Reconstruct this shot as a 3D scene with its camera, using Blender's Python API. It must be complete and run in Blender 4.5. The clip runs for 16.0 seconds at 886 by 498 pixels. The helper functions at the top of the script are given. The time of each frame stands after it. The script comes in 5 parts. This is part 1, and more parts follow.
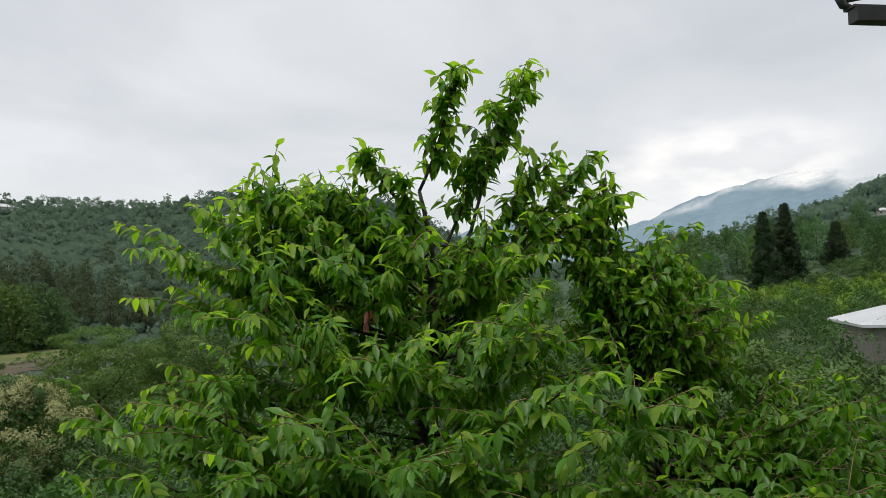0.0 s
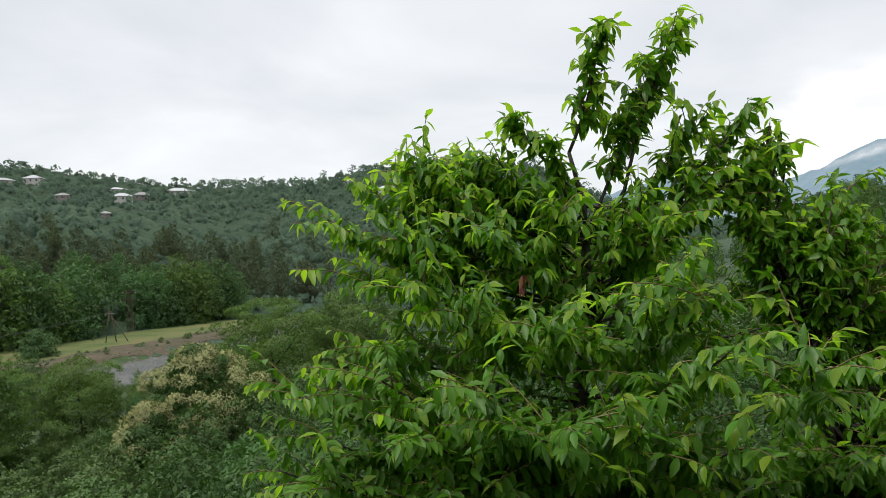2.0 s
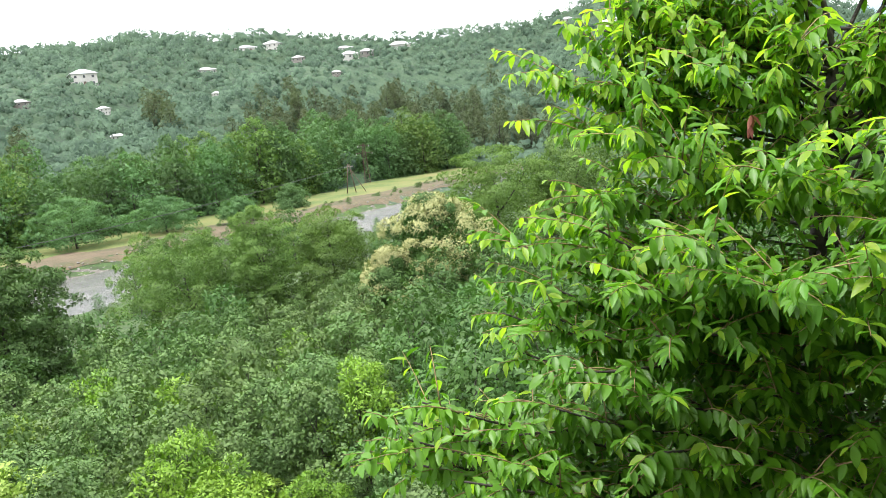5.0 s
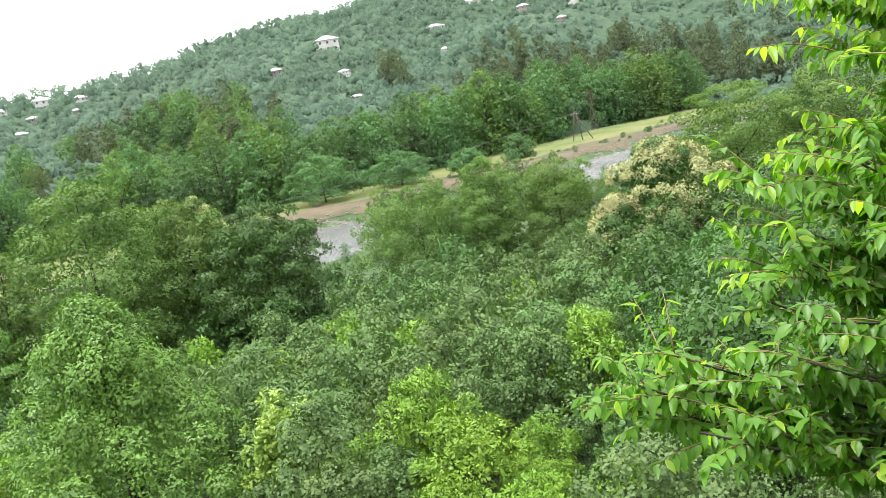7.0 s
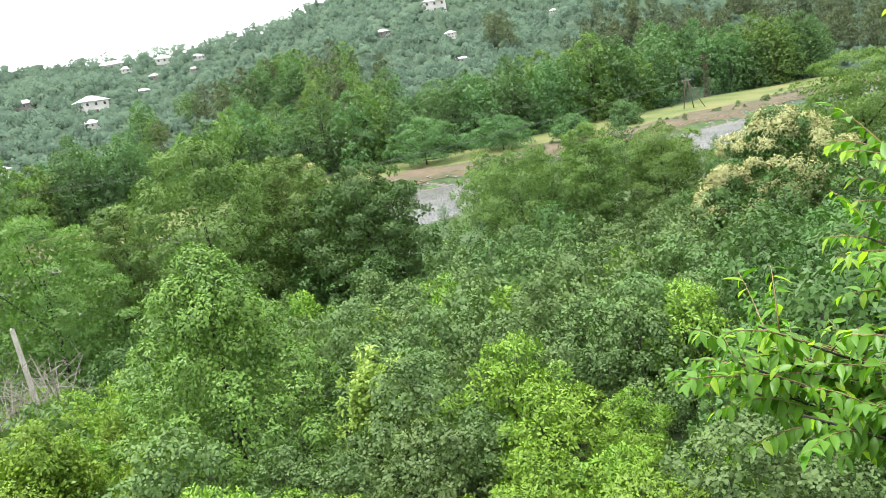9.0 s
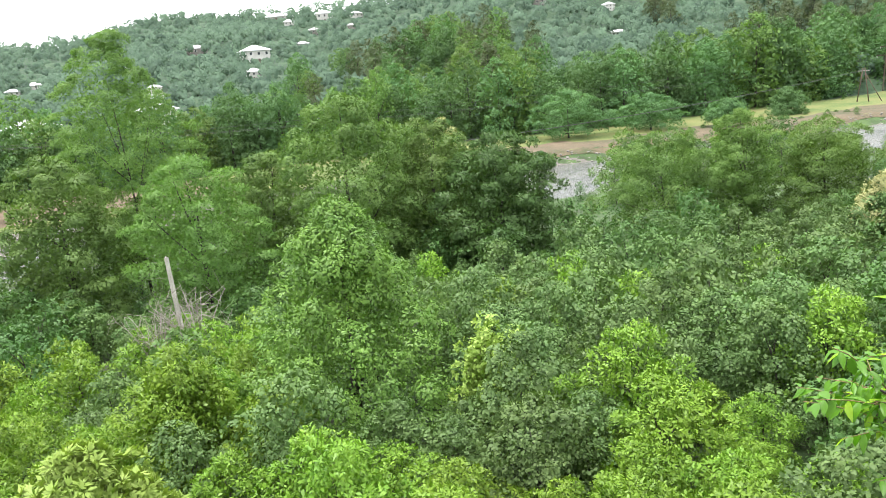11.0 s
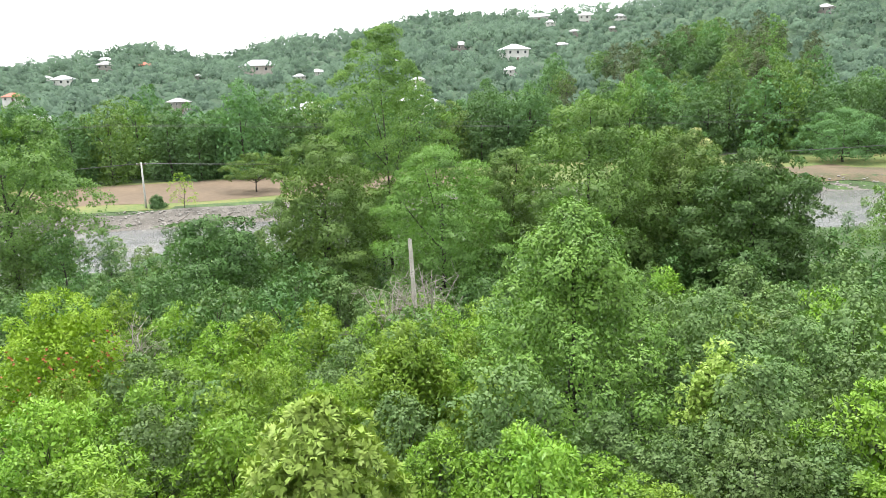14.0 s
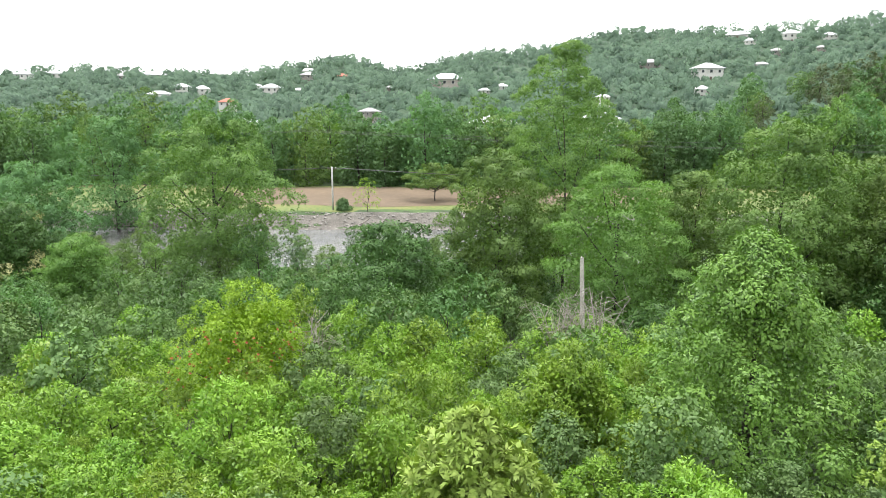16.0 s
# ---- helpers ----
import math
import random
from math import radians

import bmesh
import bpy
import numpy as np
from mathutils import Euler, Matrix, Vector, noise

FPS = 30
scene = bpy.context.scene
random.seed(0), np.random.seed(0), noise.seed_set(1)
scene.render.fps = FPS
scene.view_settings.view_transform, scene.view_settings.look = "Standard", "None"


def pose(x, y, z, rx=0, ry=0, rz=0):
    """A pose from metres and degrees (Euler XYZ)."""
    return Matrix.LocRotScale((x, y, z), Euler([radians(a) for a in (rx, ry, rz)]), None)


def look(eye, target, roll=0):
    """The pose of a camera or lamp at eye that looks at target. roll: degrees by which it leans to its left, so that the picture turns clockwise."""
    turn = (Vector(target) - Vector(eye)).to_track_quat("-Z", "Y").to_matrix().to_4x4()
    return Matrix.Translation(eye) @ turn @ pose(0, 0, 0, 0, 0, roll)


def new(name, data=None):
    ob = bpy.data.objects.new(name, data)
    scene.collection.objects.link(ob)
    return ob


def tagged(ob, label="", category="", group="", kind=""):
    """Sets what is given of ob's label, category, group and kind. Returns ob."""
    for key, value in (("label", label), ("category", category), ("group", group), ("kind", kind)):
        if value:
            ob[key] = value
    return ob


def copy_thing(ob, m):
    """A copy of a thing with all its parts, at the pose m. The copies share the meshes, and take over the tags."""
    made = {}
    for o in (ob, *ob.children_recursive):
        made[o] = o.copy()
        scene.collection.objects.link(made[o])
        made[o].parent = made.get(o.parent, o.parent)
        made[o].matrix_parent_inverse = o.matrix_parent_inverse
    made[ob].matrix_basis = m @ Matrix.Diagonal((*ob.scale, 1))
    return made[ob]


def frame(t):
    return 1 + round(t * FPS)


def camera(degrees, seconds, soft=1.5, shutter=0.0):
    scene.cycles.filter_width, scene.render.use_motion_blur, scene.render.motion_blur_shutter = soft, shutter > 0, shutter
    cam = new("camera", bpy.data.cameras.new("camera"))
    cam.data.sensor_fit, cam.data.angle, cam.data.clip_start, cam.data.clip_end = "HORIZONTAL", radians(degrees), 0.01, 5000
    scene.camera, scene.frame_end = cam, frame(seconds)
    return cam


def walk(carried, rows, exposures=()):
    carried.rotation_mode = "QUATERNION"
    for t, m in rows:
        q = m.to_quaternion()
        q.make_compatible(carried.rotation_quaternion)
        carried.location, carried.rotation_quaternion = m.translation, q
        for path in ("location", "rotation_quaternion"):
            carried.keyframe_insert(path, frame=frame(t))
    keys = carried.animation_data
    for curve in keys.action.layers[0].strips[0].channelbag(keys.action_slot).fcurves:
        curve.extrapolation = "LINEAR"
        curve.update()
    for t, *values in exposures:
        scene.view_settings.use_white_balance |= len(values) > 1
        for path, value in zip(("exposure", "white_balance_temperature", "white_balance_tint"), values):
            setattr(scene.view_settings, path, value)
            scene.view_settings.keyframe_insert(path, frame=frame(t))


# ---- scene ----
cam = camera(61.07, 16.0, soft=0.75)
EYE = 18.0
# seconds, shift from the first eye in metres, Euler angles in degrees
PATH = [
    (0.0, 0.000, 0.000, 0.000, 93.28, 1.19, -6.96),
    (0.5, -0.003, -0.003, -0.002, 92.96, 0.96, -6.33),
    (1.0, -0.007, -0.007, -0.001, 92.56, 1.52, -3.60),
    (1.5, -0.011, -0.012, 0.002, 92.48, 2.04, 1.09),
    (2.0, -0.018, -0.010, -0.003, 91.06, 3.13, 4.46),
    (2.5, -0.016, -0.011, -0.007, 89.27, 4.39, 7.79),
    (3.0, -0.008, -0.018, -0.011, 87.71, 5.24, 10.27),
    (3.2, -0.005, -0.019, -0.009, 86.91, 5.51, 11.15),
    (5.3, 0.019, -0.007, 0.023, 80.14, 6.74, 24.09),
    (5.5, 0.017, -0.006, 0.022, 80.07, 7.03, 26.48),
    (6.0, 0.005, -0.005, 0.010, 79.85, 8.04, 32.19),
    (6.5, 0.004, -0.001, 0.000, 79.29, 9.48, 35.75),
    (7.0, 0.002, -0.000, -0.006, 79.20, 9.97, 38.04),
    (7.5, -0.001, -0.003, -0.018, 79.19, 10.00, 40.31),
    (8.0, -0.002, -0.005, -0.028, 78.76, 9.84, 42.70),
    (8.2, -0.001, -0.004, -0.030, 78.56, 9.83, 43.42),
    (10.3, -0.001, 0.036, -0.002, 76.85, 6.64, 51.99),
    (10.5, -0.001, 0.039, -0.001, 76.77, 6.35, 53.44),
    (11.0, -0.004, 0.046, 0.001, 76.84, 5.08, 57.03),
    (11.5, -0.006, 0.039, 0.003, 76.96, 4.38, 59.88),
    (12.0, -0.006, 0.021, 0.008, 77.27, 4.26, 62.59),
    (12.5, -0.003, 0.000, 0.012, 77.60, 4.21, 65.54),
    (13.0, -0.002, -0.018, 0.010, 77.76, 3.66, 68.33),
    (13.5, 0.001, -0.023, 0.005, 77.77, 2.62, 71.53),
    (14.0, 0.002, -0.020, -0.000, 78.06, 1.74, 75.80),
    (14.5, 0.000, -0.018, -0.004, 78.25, 1.36, 79.53),
    (15.0, -0.003, -0.019, -0.004, 78.61, 0.92, 83.04),
    (15.5, -0.004, -0.024, -0.003, 79.10, 0.12, 86.49),
    (16.0, -0.006, -0.033, -0.004, 79.38, -0.06, 89.40),
]
walk(cam, [(t, pose(x, y, EYE + z, rx, ry, rz)) for t, x, y, z, rx, ry, rz in PATH],
     [(0.0, -0.03, 6500, 10), (1.5, 0.05, 6500, 10), (2.5, 0.45, 6500, 10), (3.2, 1.0, 6500, 10), (5.3, 1.8, 6500, 10), (8.0, 1.82, 6500, 10), (12.5, 1.85, 6500, 10), (16.0, 1.65, 6500, 10)])

# ---- light: overcast sky with a brighter break in the clouds over the valley ----
SUN_ELEVATION, SUN_BEARING = radians(76), radians(125)


def build_world():
    world = bpy.data.worlds.new("overcast_sky")
    scene.world = world
    world.use_nodes = True
    nt = world.node_tree
    nt.nodes.clear()
    n, l = nt.nodes.new, nt.links.new
    out, bg = n("ShaderNodeOutputWorld"), n("ShaderNodeBackground")
    sky = n("ShaderNodeTexSky")
    sky.sky_type, sky.sun_disc = "NISHITA", False
    sky.sun_elevation, sky.sun_rotation = SUN_ELEVATION, -SUN_BEARING
    co, sep = n("ShaderNodeTexCoord"), n("ShaderNodeSeparateXYZ")
    l(co.outputs["Generated"], sep.inputs[0])
    # the cloud layer as a flat sheet high above
    lift = n("ShaderNodeMath"); lift.operation = "ADD"; lift.inputs[1].default_value = 0.16
    l(sep.outputs["Z"], lift.inputs[0])
    low = n("ShaderNodeMath"); low.operation = "MAXIMUM"; low.inputs[1].default_value = 0.1
    l(lift.outputs[0], low.inputs[0])
    dx, dy = n("ShaderNodeMath"), n("ShaderNodeMath")
    for d, axis in ((dx, "X"), (dy, "Y")):
        d.operation = "DIVIDE"
        l(sep.outputs[axis], d.inputs[0]); l(low.outputs[0], d.inputs[1])
    com = n("ShaderNodeCombineXYZ")
    l(dx.outputs[0], com.inputs[0]); l(dy.outputs[0], com.inputs[1])
    noise_tex = n("ShaderNodeTexNoise")
    noise_tex.inputs["Scale"].default_value, noise_tex.inputs["Detail"].default_value = 0.9, 7
    noise_tex.inputs["Roughness"].default_value, noise_tex.inputs["Distortion"].default_value = 0.5, 0.35
    l(com.outputs[0], noise_tex.inputs["Vector"])
    ramp = n("ShaderNodeValToRGB")
    ramp.color_ramp.elements[0].position, ramp.color_ramp.elements[0].color = 0.32, (0.585, 0.605, 0.62, 1)
    ramp.color_ramp.elements[1].position, ramp.color_ramp.elements[1].color = 0.68, (0.82, 0.815, 0.815, 1)
    l(noise_tex.outputs["Fac"], ramp.inputs[0])
    # the break in the clouds
    way = Vector((math.sin(radians(27.5)), math.cos(radians(27.5)), math.tan(radians(8.3)))).normalized()
    dot = n("ShaderNodeVectorMath"); dot.operation = "DISTANCE"
    squash = n("ShaderNodeVectorMath"); squash.operation = "MULTIPLY"; squash.inputs[1].default_value = (1, 1, 2.6)
    l(co.outputs["Generated"], squash.inputs[0])
    dot.inputs[1].default_value = (way.x, way.y, way.z * 2.6)
    l(squash.outputs[0], dot.inputs[0])
    glow = n("ShaderNodeMapRange")
    glow.interpolation_type = "SMOOTHERSTEP"
    for key, v in (("From Min", 0.24), ("From Max", 0.03), ("To Min", 0.0), ("To Max", 1.0)):
        glow.inputs[key].default_value = v
    l(dot.outputs["Value"], glow.inputs["Value"])
    fine = n("ShaderNodeTexNoise")
    fine.inputs["Scale"].default_value, fine.inputs["Detail"].default_value = 9, 6
    l(squash.outputs[0], fine.inputs["Vector"])
    cut = n("ShaderNodeMapRange")
    for key, v in (("From Min", 0.4), ("From Max", 0.62), ("To Min", 0.15), ("To Max", 1.0)):
        cut.inputs[key].default_value = v
    l(fine.outputs["Fac"], cut.inputs["Value"])
    part_glow = n("ShaderNodeMath"); part_glow.operation = "MULTIPLY"
    l(glow.outputs[0], part_glow.inputs[0]); l(cut.outputs[0], part_glow.inputs[1])
    bright = n("ShaderNodeMix"); bright.data_type = "RGBA"
    bright.inputs["B"].default_value = (1.12, 1.06, 1.0, 1)
    l(part_glow.outputs[0], bright.inputs["Factor"]); l(ramp.outputs[0], bright.inputs["A"])
    # a little of the clear sky shines through the layer
    dim = n("ShaderNodeMix"); dim.data_type = "RGBA"; dim.blend_type = "ADD"; dim.inputs["Factor"].default_value = 0.02
    l(bright.outputs["Result"], dim.inputs["A"]); l(sky.outputs[0], dim.inputs["B"])
    l(dim.outputs["Result"], bg.inputs["Color"])
    bg.inputs["Strength"].default_value = 1.0
    l(bg.outputs[0], out.inputs["Surface"])


build_world()
sun = new("sun", bpy.data.lights.new("sun", "SUN"))
sun.data.energy, sun.data.angle, sun.data.color = 1.5, radians(25), (1.0, 0.97, 0.92)
sun.matrix_world = look((0, 0, 90), (math.sin(SUN_BEARING) * 40, -math.cos(SUN_BEARING) * 40, 90 - math.tan(SUN_ELEVATION) * 40))


# ---- materials ----
def shader(name):
    m = bpy.data.materials.new(name)
    m.use_nodes = True
    nt = m.node_tree
    return m, nt, nt.nodes["Principled BSDF"], nt.nodes["Material Output"]


def leaf_material(name, dark, light, clear=0.3, rough=0.42, scale=0.9, gloss=0.2, mottle=0.0, island=0.16, vivid=0.88):
    """Leaves: each one a shade of its own, with soft patches over the crown, light shining through."""
    m, nt, bsdf, out = shader(name)
    n, l = nt.nodes.new, nt.links.new
    geo, info, co = n("ShaderNodeNewGeometry"), n("ShaderNodeObjectInfo"), n("ShaderNodeTexCoord")
    patch = n("ShaderNodeTexNoise"); patch.inputs["Scale"].default_value, patch.inputs["Detail"].default_value = scale, 3
    l(geo.outputs["Position"], patch.inputs["Vector"])
    add = n("ShaderNodeMath"); add.operation = "MULTIPLY_ADD"; add.inputs[1].default_value = island
    l(geo.outputs["Random Per Island"], add.inputs[0])
    wide = n("ShaderNodeMapRange")
    for key, v in (("From Min", 0.3), ("From Max", 0.7), ("To Min", 0.18), ("To Max", 0.56)):
        wide.inputs[key].default_value = v
    l(patch.outputs["Fac"], wide.inputs["Value"]); l(wide.outputs[0], add.inputs[2])
    mix = n("ShaderNodeMix"); mix.data_type = "RGBA"
    mix.inputs["A"].default_value, mix.inputs["B"].default_value = (*dark, 1), (*light, 1)
    mix.clamp_factor = True
    l(add.outputs[0], mix.inputs["Factor"])
    if mottle:
        fine = n("ShaderNodeTexNoise"); fine.inputs["Scale"].default_value, fine.inputs["Detail"].default_value = mottle, 4
        l(geo.outputs["Position"], fine.inputs["Vector"])
        more = n("ShaderNodeMapRange")
        for key, v in (("From Min", 0.3), ("From Max", 0.7), ("To Min", -0.25), ("To Max", 0.25)):
            more.inputs[key].default_value = v
        both_tones = n("ShaderNodeMath"); both_tones.operation = "ADD"
        l(fine.outputs["Fac"], more.inputs["Value"]); l(add.outputs[0], both_tones.inputs[0]); l(more.outputs[0], both_tones.inputs[1])
        # each crown of the canopy has a shade of its own
        cell, grey, third = n("ShaderNodeTexVoronoi"), n("ShaderNodeMath"), n("ShaderNodeMath")
        cell.inputs["Scale"].default_value = 0.12
        l(geo.outputs["Position"], cell.inputs["Vector"])
        grey.operation, grey.inputs[1].default_value, grey.inputs[2].default_value = "MULTIPLY_ADD", 0.5, -0.22
        third.operation = "ADD"
        split = n("ShaderNodeSeparateColor")
        l(cell.outputs["Color"], split.inputs[0]); l(split.outputs[0], grey.inputs[0])
        l(both_tones.outputs[0], third.inputs[0]); l(grey.outputs[0], third.inputs[1])
        l(third.outputs[0], mix.inputs["Factor"])
    hue = n("ShaderNodeHueSaturation"); hue.inputs["Saturation"].default_value = vivid
    turn = n("ShaderNodeMapRange"); turn.inputs["To Min"].default_value, turn.inputs["To Max"].default_value = 0.496, 0.516
    l(info.outputs["Random"], turn.inputs["Value"]); l(turn.outputs[0], hue.inputs["Hue"])
    value = n("ShaderNodeMapRange"); value.inputs["To Min"].default_value, value.inputs["To Max"].default_value = 0.7, 0.95
    l(info.outputs["Random"], value.inputs["Value"]); l(value.outputs[0], hue.inputs["Value"])
    l(mix.outputs["Result"], hue.inputs["Color"])
    l(hue.outputs[0], bsdf.inputs["Base Color"])
    bsdf.inputs["Roughness"].default_value = rough
    bsdf.inputs["Specular IOR Level"].default_value = gloss
    veins = n("ShaderNodeTexNoise"); veins.inputs["Scale"].default_value = 60
    bump = n("ShaderNodeBump"); bump.inputs["Strength"].default_value, bump.inputs["Distance"].default_value = 0.15, 0.004
    l(co.outputs["Object"], veins.inputs["Vector"]); l(veins.outputs["Fac"], bump.inputs["Height"]); l(bump.outputs[0], bsdf.inputs["Normal"])
    thin, both = n("ShaderNodeBsdfTranslucent"), n("ShaderNodeMixShader")
    warm = n("ShaderNodeMix"); warm.data_type = "RGBA"; warm.blend_type = "MULTIPLY"; warm.inputs["Factor"].default_value = 1
    warm.inputs["B"].default_value = (1.13, 1.32, 0.5, 1)
    l(hue.outputs[0], warm.inputs["A"]); l(warm.outputs["Result"], thin.inputs["Color"])
    both.inputs[0].default_value = clear
    l(bsdf.outputs[0], both.inputs[1]); l(thin.outputs[0], both.inputs[2]); l(both.outputs[0], out.inputs["Surface"])
    return m


def rough_material(name, colours, scale=2.0, fine=14.0, rough=0.9, relief=0.3, distance=0.02, metal=0.0, per_object=0.1):
    """Two or three colours laid over one another by noise at a wide and a fine scale, with relief."""
    m, nt, bsdf, out = shader(name)
    n, l = nt.nodes.new, nt.links.new
    geo, info = n("ShaderNodeNewGeometry"), n("ShaderNodeObjectInfo")
    wide, grain = n("ShaderNodeTexNoise"), n("ShaderNodeTexNoise")
    for tex, s in ((wide, scale), (grain, fine)):
        tex.inputs["Scale"].default_value, tex.inputs["Detail"].default_value = s, 5
        l(geo.outputs["Position"], tex.inputs["Vector"])
    both = n("ShaderNodeMath"); both.operation = "MULTIPLY_ADD"; both.inputs[1].default_value = 0.45
    half = n("ShaderNodeMath"); half.operation = "MULTIPLY"; half.inputs[1].default_value = 0.55
    l(wide.outputs["Fac"], half.inputs[0]); l(grain.outputs["Fac"], both.inputs[0]); l(half.outputs[0], both.inputs[2])
    ramp = n("ShaderNodeValToRGB")
    el = ramp.color_ramp.elements
    while len(el) < len(colours):
        el.new(0.5)
    for i, c in enumerate(colours):
        el[i].position, el[i].color = 0.36 + 0.28 * i / max(1, len(colours) - 1), (*c, 1)
    l(both.outputs[0], ramp.inputs[0])
    hue = n("ShaderNodeHueSaturation")
    value = n("ShaderNodeMapRange"); value.inputs["To Min"].default_value, value.inputs["To Max"].default_value = 1 - per_object, 1 + per_object
    l(info.outputs["Random"], value.inputs["Value"]); l(value.outputs[0], hue.inputs["Value"])
    l(ramp.outputs[0], hue.inputs["Color"]); l(hue.outputs[0], bsdf.inputs["Base Color"])
    bsdf.inputs["Roughness"].default_value, bsdf.inputs["Metallic"].default_value = rough, metal
    bump = n("ShaderNodeBump"); bump.inputs["Strength"].default_value, bump.inputs["Distance"].default_value = relief, distance
    l(grain.outputs["Fac"], bump.inputs["Height"]); l(bump.outputs[0], bsdf.inputs["Normal"])
    return m


def water_material():
    m, nt, bsdf, out = shader("river_water")
    n, l = nt.nodes.new, nt.links.new
    geo, tex, ripple = n("ShaderNodeNewGeometry"), n("ShaderNodeTexNoise"), n("ShaderNodeTexNoise")
    tex.inputs["Scale"].default_value, tex.inputs["Detail"].default_value = 0.18, 4
    ripple.inputs["Scale"].default_value, ripple.inputs["Detail"].default_value = 1.6, 5
    l(geo.outputs["Position"], tex.inputs["Vector"]); l(geo.outputs["Position"], ripple.inputs["Vector"])
    ramp = n("ShaderNodeValToRGB")
    ramp.color_ramp.elements[0].position, ramp.color_ramp.elements[0].color = 0.35, (0.07, 0.072, 0.07, 1)
    ramp.color_ramp.elements[1].position, ramp.color_ramp.elements[1].color = 0.7, (0.15, 0.145, 0.13, 1)
    l(tex.outputs["Fac"], ramp.inputs[0]); l(ramp.outputs[0], bsdf.inputs["Base Color"])
    bsdf.inputs["Roughness"].default_value = 0.22
    bump = n("ShaderNodeBump"); bump.inputs["Strength"].default_value, bump.inputs["Distance"].default_value = 0.6, 0.25
    l(ripple.outputs["Fac"], bump.inputs["Height"]); l(bump.outputs[0], bsdf.inputs["Normal"])
    return m


CHERRY_LEAF = leaf_material("cherry_leaf", (0.058, 0.185, 0.010), (0.215, 0.425, 0.028), 0.36, 0.38, 1.2, gloss=0.4, vivid=1.0)
CHERRY_YOUNG_LIT = leaf_material("young_lit_cherry_leaf", (0.320, 0.520, 0.034), (0.550, 0.730, 0.090), 0.62, 0.32, 1.2, gloss=0.45, vivid=1.0)
CITRUS_LEAF = leaf_material("citrus_leaf", (0.068, 0.175, 0.012), (0.33, 0.49, 0.038), 0.18, 0.36, island=0.28, vivid=0.95)
HAZEL_LEAF = leaf_material("hazel_leaf", (0.045, 0.112, 0.026), (0.225, 0.34, 0.094), 0.17, 0.5, island=0.26, vivid=0.93)
LIME_LEAF = leaf_material("yellow_green_leaf", (0.14, 0.270, 0.018), (0.41, 0.550, 0.050), 0.2, 0.45, vivid=1.0)
LOQUAT_LEAF = leaf_material("loquat_leaf", (0.220, 0.370, 0.055), (0.540, 0.680, 0.180), 0.2, 0.45, vivid=1.0)
PEAR_LEAF = leaf_material("persimmon_leaf", (0.052, 0.130, 0.020), (0.275, 0.425, 0.072), 0.18, 0.38, island=0.26, vivid=0.97)
ALDER_LEAF = leaf_material("alder_leaf", (0.054, 0.136, 0.022), (0.250, 0.395, 0.064), 0.27, 0.5, 0.35)
DARK_LEAF = leaf_material("dark_bush_leaf", (0.032, 0.100, 0.018), (0.140, 0.275, 0.046), 0.22, 0.45, 0.4)
LOCUST_LEAF = leaf_material("locust_leaf", (0.076, 0.168, 0.026), (0.250, 0.400, 0.066), 0.32, 0.5, 0.4)
FLOWER = leaf_material("chestnut_flower", (0.300, 0.310, 0.100), (0.610, 0.600, 0.250), 0.10, 0.7, 0.8)
RED_FLOWER = leaf_material("pomegranate_flower", (0.33, 0.055, 0.012), (0.50, 0.115, 0.022), 0.10, 0.5)
# more blue than the near leaves: haze over the river, put into the colour
HAZED_FAR_LEAF = leaf_material("hazed_far_bank_leaf", (0.053, 0.136, 0.046), (0.190, 0.345, 0.100), 0.27, 0.6, 0.12)
# bluish and lightened: the haze of distance is put into this leaf colour
HAZED_HILL_LEAF = leaf_material("hazed_hillside_leaf", (0.031, 0.070, 0.041), (0.118, 0.205, 0.115), 0.25, 0.7, 0.1, mottle=0.35, island=0.14)
GUM_LEAF = leaf_material("brownish_grove_leaf", (0.060, 0.090, 0.042), (0.200, 0.235, 0.115), 0.25, 0.6, 0.2)
CONIFER_LEAF = leaf_material("conifer_needle", (0.018, 0.048, 0.015), (0.066, 0.115, 0.034), 0.05, 0.6, 0.5)
DRY_LEAF = leaf_material("withered_leaf", (0.143, 0.035, 0.015), (0.265, 0.060, 0.030), 0.10, 0.6)
BARK = rough_material("dark_bark", ((0.022, 0.018, 0.015), (0.06, 0.05, 0.042)), 5, 40, 0.85, 0.6, 0.01)
TWIG = rough_material("reddish_twig", ((0.15, 0.10, 0.05), (0.30, 0.21, 0.10)), 6, 50, 0.7, 0.3, 0.003)
DEAD_WOOD = rough_material("grey_dead_wood", ((0.20, 0.17, 0.15), (0.38, 0.34, 0.30)), 5, 40, 0.9, 0.4, 0.005)
# woodland ground; below the canopy its dark colour paints the shade in the gaps
FLOOR_AND_GAP_SHADE = rough_material("woodland_floor_and_gap_shade", ((0.02, 0.04, 0.022), (0.04, 0.075, 0.038), (0.06, 0.10, 0.05)), 0.08, 0.9, 0.95, 0.7, 0.4)
GRASS = rough_material("grassy_soil", ((0.03, 0.03, 0.015), (0.035, 0.07, 0.018), (0.075, 0.12, 0.032)), 0.35, 3.5, 0.95, 0.6, 0.1)
MEADOW = rough_material("dry_meadow", ((0.055, 0.10, 0.020), (0.115, 0.14, 0.036), (0.17, 0.148, 0.056)), 0.09, 1.6, 0.95, 0.5, 0.08)
SCRUB = rough_material("brown_bank_scrub", ((0.045, 0.06, 0.02), (0.095, 0.075, 0.042), (0.135, 0.10, 0.06)), 0.25, 2.2, 0.95, 0.8, 0.15)
